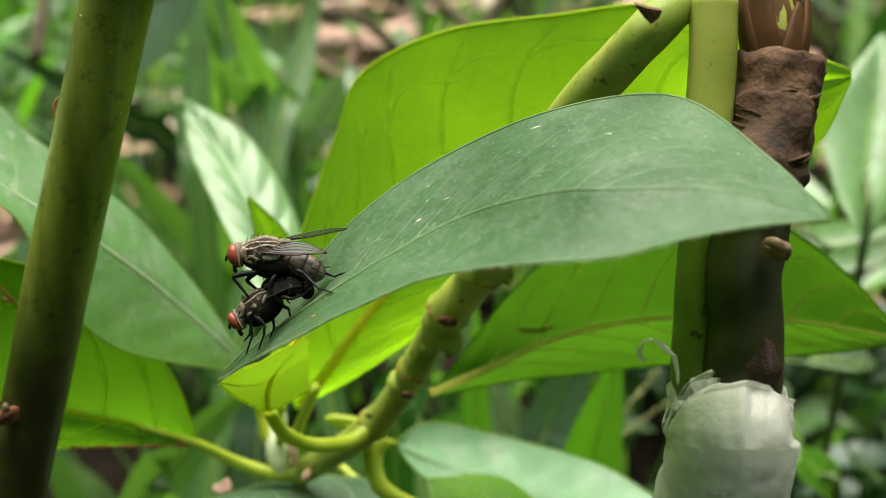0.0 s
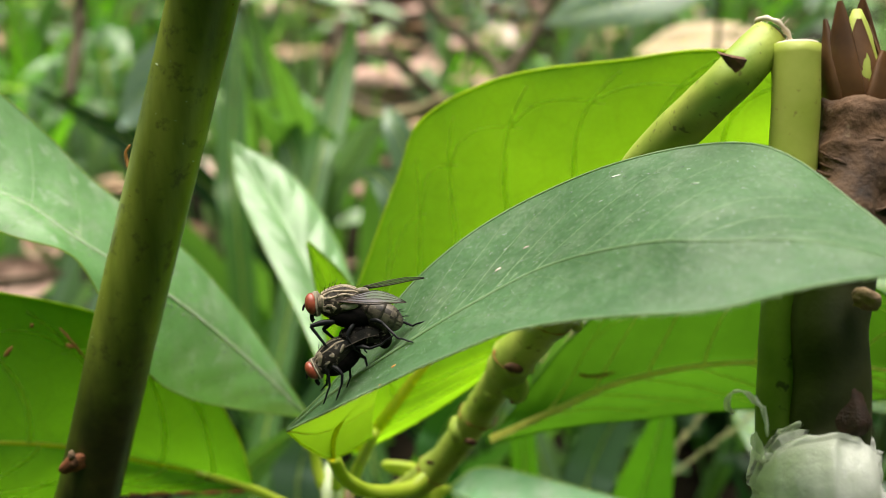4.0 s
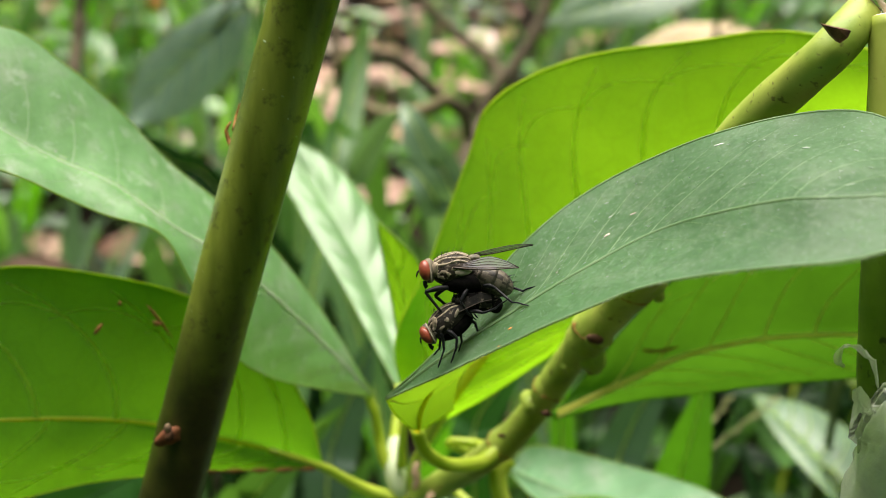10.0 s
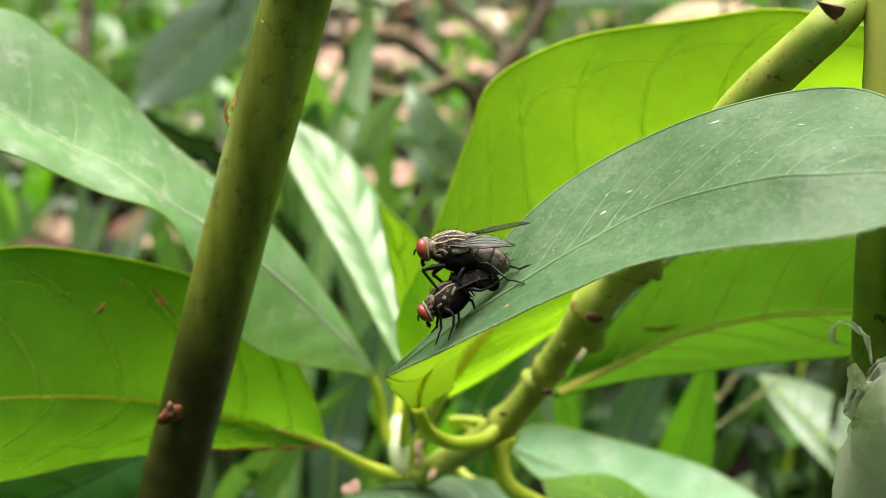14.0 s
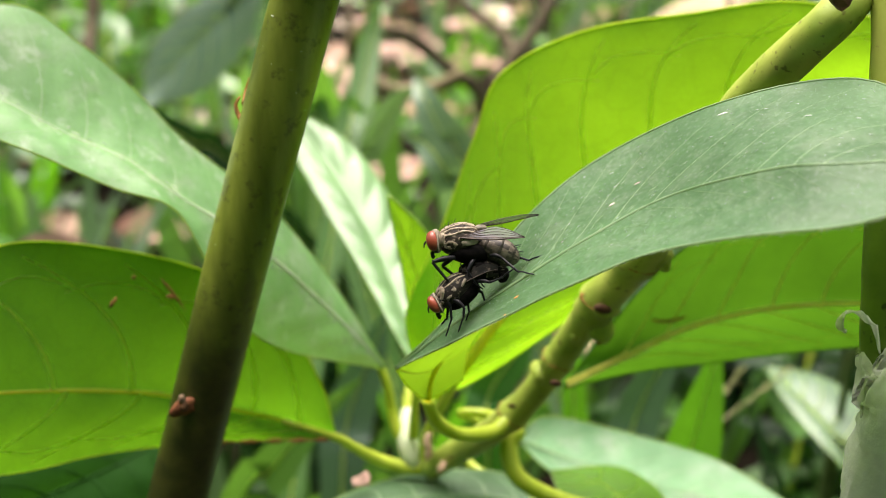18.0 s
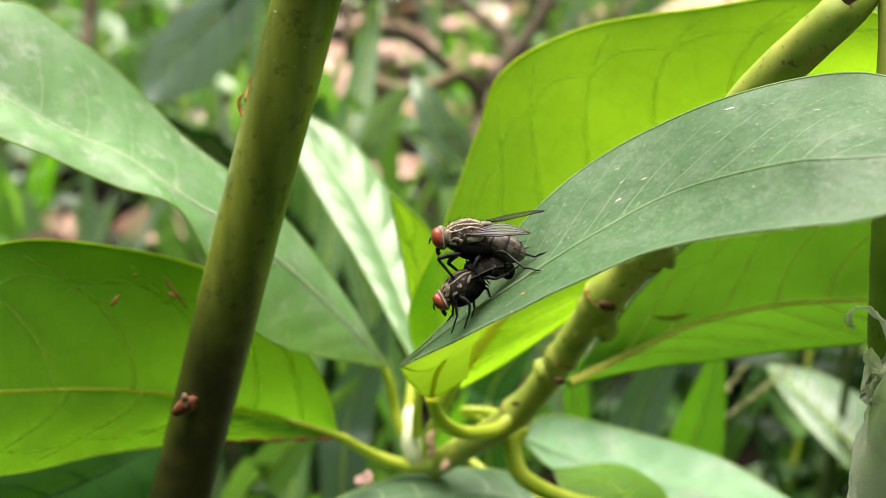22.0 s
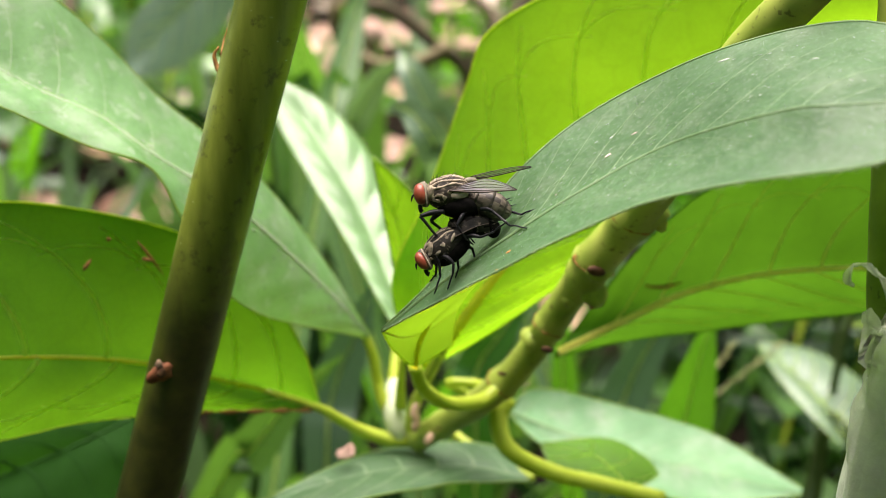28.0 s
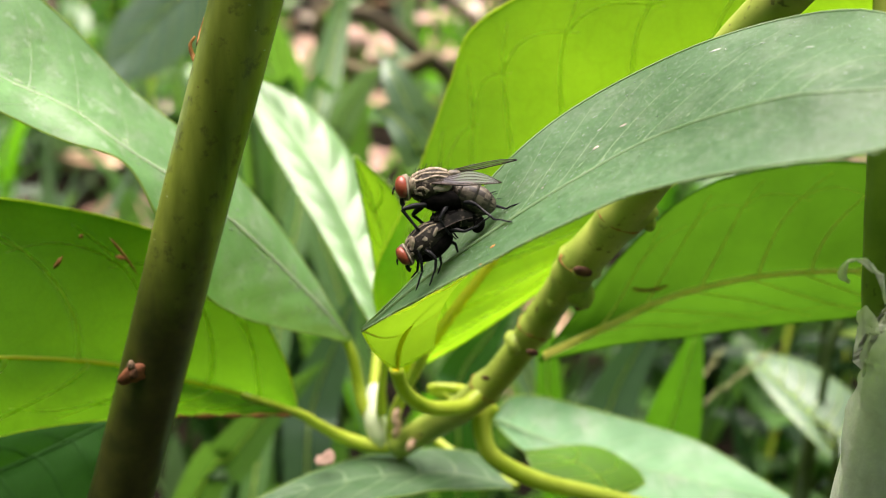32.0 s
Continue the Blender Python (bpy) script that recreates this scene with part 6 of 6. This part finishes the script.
def broad_plant(name, label, mid, a, b, mat, rib=0.5, veins=6):
    """A single broad leaf of another plant on its own stalk from the ground."""
    foot = Vector((mid[0][0], mid[0][1] + 8, -6))
    ob = root(name, Vector((foot.x, foot.y, 0)) * MM, label, "plant", "broad-leaved weeds")
    leaf(ob, "leaf", label, mid, a, b, mat, M_VEIN_DIM, rib, veins, 30, 7, 0.6,
         petiole=[foot, (Vector(mid[0]) + foot) * 0.5 + Vector((3, 4, 0)), mid[0], mid[1]], petiole_r=(1.2, 0.6), stalk_mat=M_WEEDSTALK)


broad_plant("weed", "weed with a broad bluish-green leaf", [(-67.4, 330.0, 153.7), (-77.7, 330.0, 145.7), (-90.1, 330.0, 134.3), (-104.2, 330.0, 119.0)], [(-65.8, 326.0, 148.4), (-71.5, 326.0, 137.0), (-85.6, 326.0, 123.6), (-103.4, 326.0, 118.9)], [(-70.9, 334.0, 156.0), (-86.1, 334.0, 148.0), (-100.6, 334.0, 134.8), (-105.0, 334.0, 119.2)], M_GREY)
broad_plant("weed", "weed with a yellowing broad leaf", [(104.4, 422.4, 117.4), (90.4, 424.8, 117.3), (76.2, 426.2, 114.9), (59.7, 426.6, 110.3)], [(103.3, 417.6, 116.6), (88.8, 415.3, 111.2), (74.7, 416.7, 108.8), (59.7, 426.4, 109.9)], [(106.1, 429.1, 117.6), (91.9, 432.8, 120.0), (75.0, 432.6, 118.7), (60.1, 428.9, 110.5)], M_YELLOW)
broad_plant("weed", "weed with a large glossy bluish leaf", [(75.3, 372.4, 150.6), (58.3, 375.8, 145.4), (40.9, 379.2, 140.2), (22.9, 382.0, 133.6)], [(74.0, 365.9, 148.6), (57.2, 367.4, 139.4), (40.5, 374.4, 134.7), (22.9, 381.7, 132.9)], [(76.7, 380.5, 155.9), (57.7, 385.2, 153.3), (37.9, 387.3, 147.5), (23.0, 383.3, 134.0)], M_GRASS2)
broad_plant("weed", "weed with a broad bluish-green leaf", [(81.7, 205.9, 133.1), (85.2, 221.2, 140.6), (90.5, 236.5, 148.0), (95.9, 253.4, 158.6)], [(79.9, 204.1, 134.0), (77.0, 217.0, 141.3), (79.3, 232.8, 149.5), (95.3, 253.2, 158.0)], [(83.5, 207.7, 132.2), (96.2, 223.1, 139.8), (102.6, 238.4, 147.3), (96.5, 253.4, 158.6)], M_SHINE)
broad_plant("weed", "weed with a glossy pale green leaf", [(75.6, 229.0, 117.0), (84.2, 229.6, 118.0), (92.7, 230.5, 119.7), (102.6, 231.4, 121.3)], [(75.0, 227.0, 117.4), (82.9, 223.8, 115.7), (92.5, 224.4, 116.7), (102.6, 231.1, 120.8)], [(76.1, 231.0, 116.5), (81.7, 235.5, 120.6), (92.9, 236.1, 121.7), (102.6, 231.6, 121.8)], M_SHINE)
broad_plant("weed", "weed with a narrow bluish leaf", [(62.5, 193.3, 113.7), (70.7, 195.1, 112.8), (79.1, 196.3, 110.7), (85.3, 197.4, 108.7)], [(62.5, 193.2, 113.5), (70.1, 192.7, 112.5), (78.7, 194.6, 109.7), (85.3, 197.3, 108.5)], [(62.5, 193.4, 113.9), (71.0, 196.9, 114.0), (80.8, 200.0, 113.4), (85.5, 197.6, 108.9)], M_GRASS2)
broad_plant("weed", "weed with a small green leaf", [(51.6, 152.7, 122.4), (53.4, 153.9, 124.8), (55.8, 156.0, 124.3), (58.2, 156.3, 120.7)], [(51.6, 152.6, 122.2), (53.8, 149.8, 121.3), (56.1, 151.8, 120.8), (58.2, 156.2, 120.6)], [(51.6, 152.8, 122.7), (53.1, 156.8, 125.9), (56.8, 158.7, 125.2), (58.4, 156.5, 121.0)], M_SHINE)
broad_plant("weed", "weed with a pale green folded leaf", [(61.6, 180.9, 94.2), (60.0, 191.0, 96.3), (56.3, 202.7, 97.3), (53.2, 215.6, 96.0)], [(59.8, 179.3, 95.5), (55.9, 188.9, 96.5), (52.7, 202.8, 97.3), (53.0, 215.4, 95.7)], [(69.7, 185.5, 94.6), (70.1, 197.8, 96.8), (63.0, 209.5, 97.6), (53.3, 215.7, 96.4)], M_GRASS2)
broad_plant("weed", "weed with a yellow-green leaf", [(75.5, 180.7, 90.0), (72.3, 182.8, 93.8), (69.6, 185.9, 95.4), (68.0, 188.5, 96.1)], [(73.8, 178.9, 90.8), (68.4, 180.7, 94.1), (67.4, 184.0, 96.2), (67.9, 188.4, 95.9)], [(77.3, 182.5, 89.1), (76.8, 187.0, 93.2), (73.0, 189.9, 94.4), (68.2, 188.6, 96.3)], M_BACK2)


# ---- unseen thicket, added to block sky light from behind and around ----
def hedge(name, cx, cy, half, height, seed, leaves=2600):
    rnd_ = random.Random(seed)
    ob = root(name, Vector((cx, cy, 0)), "unseen dense dark green shrub added to block light", "shrub", "hedge shrubs")
    bm = bmesh.new()
    for j in range(7):
        a = Vector((cx + rnd_.uniform(-0.1, 0.1), cy + rnd_.uniform(-0.06, 0.06), -0.02))
        e = Vector((cx + rnd_.uniform(-half, half), cy + rnd_.uniform(-0.12, 0.12), height * rnd_.uniform(0.6, 0.95)))
        add_tube(bm, [a, a.lerp(e, 0.4) + Vector((rnd_.uniform(-0.04, 0.04), 0, 0.05)), e], [0.012, 0.008, 0.003], 7)
    part("branches", bm, M_TWIG, ob)
    verts, faces = [], []
    for j in range(leaves):
        z = height * (0.02 + 0.98 * rnd_.random() ** 0.8)
        x, y = cx + rnd_.gauss(0, 0.55) * half * (1.15 - 0.5 * (z / height) ** 2), cy + rnd_.gauss(0, 0.11) * (1.2 - 0.7 * (z / height) ** 2)
        l_, w_ = rnd_.uniform(0.05, 0.1), rnd_.uniform(0.015, 0.03)
        m = Matrix.Translation((x, y, z)) @ Euler((rnd_.uniform(-1.2, 1.2), rnd_.uniform(-1.2, 1.2), rnd_.uniform(0, 6.28))).to_matrix().to_4x4()
        i0 = len(verts)
        for q in ((-l_ / 2, 0, 0), (0, w_, 0.008), (l_ / 2, 0, -0.01), (0, -w_, 0.008), (0, 0, 0)):
            verts.append(m @ Vector(q))
        faces += [(i0, i0 + 4, i0 + 1), (i0 + 4, i0 + 2, i0 + 1), (i0, i0 + 3, i0 + 4), (i0 + 4, i0 + 3, i0 + 2)]
    me = bpy.data.meshes.new("foliage")
    me.from_pydata([v - ob.location for v in verts], [], faces)
    me.materials.append(M_DARK)
    f = new("foliage", me)
    f.parent = ob
    tagged(f, kind="stuff")


# none of these shrubs is in view; they cut the low sky light
for i, (hx, hy) in enumerate(((-0.95, -0.3), (-0.5, -0.42), (0.05, -0.45), (0.6, -0.42), (1.0, -0.3), (-1.35, 0.15), (-1.45, 0.75), (-1.2, 1.35), (1.35, 0.15), (1.45, 0.75), (1.2, 1.35), (-0.7, 1.9), (-0.1, 2.05), (0.55, 1.95))):
    hedge("light_blocker_shrub", hx, hy, 0.46, 0.8 if hy < 0 else 1.0, 70 + i, 2600)


def ground_cover():
    """Low grass and weeds over the rest of the ground, too many to count."""
    rnd_ = random.Random(8)
    verts, faces = [], []
    for _ in range(26000):
        r, a = 2.6 * rnd_.random() ** 0.7, rnd_.uniform(0, 6.283)
        x, y = r * math.cos(a), 0.5 + r * math.sin(a)
        if (-0.45 < x < 0.45 and 0.1 < y < 1.2) or math.hypot(x, y) < 0.2:
            continue
        h, w, t = rnd_.uniform(0.03, 0.11), rnd_.uniform(0.006, 0.016), rnd_.uniform(0, 6.283)
        s, lean = Vector((math.cos(t), math.sin(t), 0)) * w, Vector((rnd_.uniform(-1, 1), rnd_.uniform(-1, 1), 0)) * h * 0.5
        b, i0 = Vector((x, y, -0.02)), len(verts)
        m_ = b + lean * 0.35 + Vector((0, 0, h * 0.6))
        verts += [b - s * 0.5, b + s * 0.5, m_ - s * 0.5, m_ + s * 0.5, b + lean + Vector((0, 0, h))]
        faces += [(i0, i0 + 1, i0 + 3, i0 + 2), (i0 + 2, i0 + 3, i0 + 4)]
    me = bpy.data.meshes.new("ground_cover")
    me.from_pydata(verts, [], faces)
    me.materials.append(M_GRASS)
    tagged(new("ground_cover", me), "low green grass and weeds over the ground", "grass", "", "stuff")


ground_cover()


def small_weed(x, y, height, count, size, mat, seed):
    """A low weed: a thin stalk with pointed leaves in turns round it."""
    rnd_ = random.Random(seed)
    ob = root("small_weed", Vector((x, y, 0)), "low green weed with pointed leaves", "weed", "small weeds")
    lean = Vector((rnd_.uniform(-0.3, 0.3), rnd_.uniform(-0.3, 0.3), 1)) * height
    base = Vector((x, y, -0.012))
    bm = bmesh.new()
    add_tube(bm, [base, base + lean * 0.5, base + lean], [0.0013, 0.001, 0.0006], 6)
    part("stalk", bm, M_PETIOLE, ob)
    for i in range(count):
        f = 0.35 + 0.65 * i / max(1, count - 1)
        a = i * 2.4 + rnd_.uniform(-0.4, 0.4)
        l_ = size * rnd_.uniform(0.7, 1.15)
        m = Matrix.Translation(base + lean * f) @ Matrix.Rotation(a, 4, "Z") @ Matrix.Rotation(rnd_.uniform(-0.7, 0.15), 4, "Y")
        bm = bmesh.new()
        rows = []
        for q in range(9):
            u = q / 8
            w = l_ * 0.2 * math.sin(math.pi * min(1, u * 0.95 + 0.03)) ** 0.8 + 0.0002
            rows.append([bm.verts.new(m @ Vector((u * l_, w * k_ / 2, abs(k_) / 2 * w * 0.35 - 0.35 * l_ * u * u * 0.6))) for k_ in (-2, -1, 0, 1, 2)])
        for r0, r1 in zip(rows, rows[1:]):
            for k_ in range(4):
                bm.faces.new((r0[k_], r0[k_ + 1], r1[k_ + 1], r1[k_]))
        part("leaf", bm, mat, ob)


rnd = random.Random(31)
for i in range(44):
    x, y = rnd.uniform(-0.09, 0.15), rnd.uniform(0.215, 0.36)
    # the M_SHADE tufts carry the dimness near the ground in their colour
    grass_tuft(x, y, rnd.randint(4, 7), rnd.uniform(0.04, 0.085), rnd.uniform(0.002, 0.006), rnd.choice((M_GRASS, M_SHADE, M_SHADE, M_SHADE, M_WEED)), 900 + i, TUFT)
for i in range(14):
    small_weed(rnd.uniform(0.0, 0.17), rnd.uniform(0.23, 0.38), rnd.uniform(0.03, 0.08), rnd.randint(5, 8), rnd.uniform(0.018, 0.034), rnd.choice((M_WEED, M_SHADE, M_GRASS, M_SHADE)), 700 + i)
rnd = random.Random(52)
for i in range(46):
    side = -1 if i % 3 else 1
    x, y = side * rnd.uniform(0.03, 0.2) - 0.06, rnd.uniform(0.34, 0.8)
    grass_tuft(x, y, rnd.randint(5, 8), rnd.uniform(0.05, 0.11), rnd.uniform(0.003, 0.007), rnd.choice((M_GRASS, M_GRASS2, M_GRASS3, M_GRASS2)), 1500 + i, "tuft of slender pale green grass")
rnd = random.Random(77)
for i in range(120):
    x, y = rnd.uniform(-0.32, 0.32), rnd.uniform(0.32, 0.95)
    if -0.13 < x < 0.07 and y > 0.42 and rnd.random() < 0.6:
        continue
    small_weed(x, y, rnd.uniform(0.03, 0.085), rnd.randint(5, 9), rnd.uniform(0.016, 0.036), rnd.choice((M_SHINE, M_GRASS2, M_GRASS3, M_GRASS, M_BACK2)), 400 + i)


def grass_stalk(guide, label, head=0.35):
    """A thin stalk with a seed head towards its tip."""
    pts = [Vector(p) for p in guide]
    foot = Vector((pts[0].x - 4, pts[0].y + 4, -6))
    ob = root("grass_stalk", Vector((foot.x, foot.y, 0)) * MM, label, "grass", "grass stalks")
    path = [p * MM for p in spline([foot] + pts, 40)]
    bm = bmesh.new()
    add_tube(bm, path, [0.0004 - 0.000006 * i for i in range(40)], 6)
    part("stalk", bm, M_STALK, ob)
    rnd_ = random.Random(len(label))
    for i in range(26):
        p = path[39 - int(i * head * 1.5)]
        bm = bmesh.new()
        d = (Vector((rnd_.uniform(-1, 1), rnd_.uniform(-1, 1), rnd_.uniform(-1, 1))) + (path[39] - path[30]).normalized() * 2).normalized()
        add_ball(bm, p + d * 0.0009, (d * 0.0007, d.orthogonal().normalized() * 0.0002, d.cross(d.orthogonal()).normalized() * 0.0002), 5, 6)
        part("seed", bm, M_STALK, ob)


grass_stalk([(26.1, 185.8, 88.0), (31.1, 190.0, 95.8), (36.0, 193.2, 101.7), (41.6, 196.4, 107.6)], "thin stalk with a yellowish seed head")
grass_stalk([(29.6, 194.6, 85.2), (36.5, 198.0, 91.3), (45.7, 201.3, 97.4), (53.7, 204.2, 102.5)], "thin pale green grass stalk beside it")


def motions():
    """The lower fly stretches a hind leg backwards for half a second and draws it in again."""
    hip = Vector((8, -44, 16)) * G
    drawn_in = Matrix.Translation(hip) @ pose(0, 0, 0, 0, 0, 19) @ Matrix.Translation(-hip)
    stretched = pose(0, 0, 0)
    walk(hind_leg, [(0.0, drawn_in), (18.35, drawn_in), (18.6, stretched), (19.05, stretched), (19.25, drawn_in), (32.0, drawn_in)])


motions()
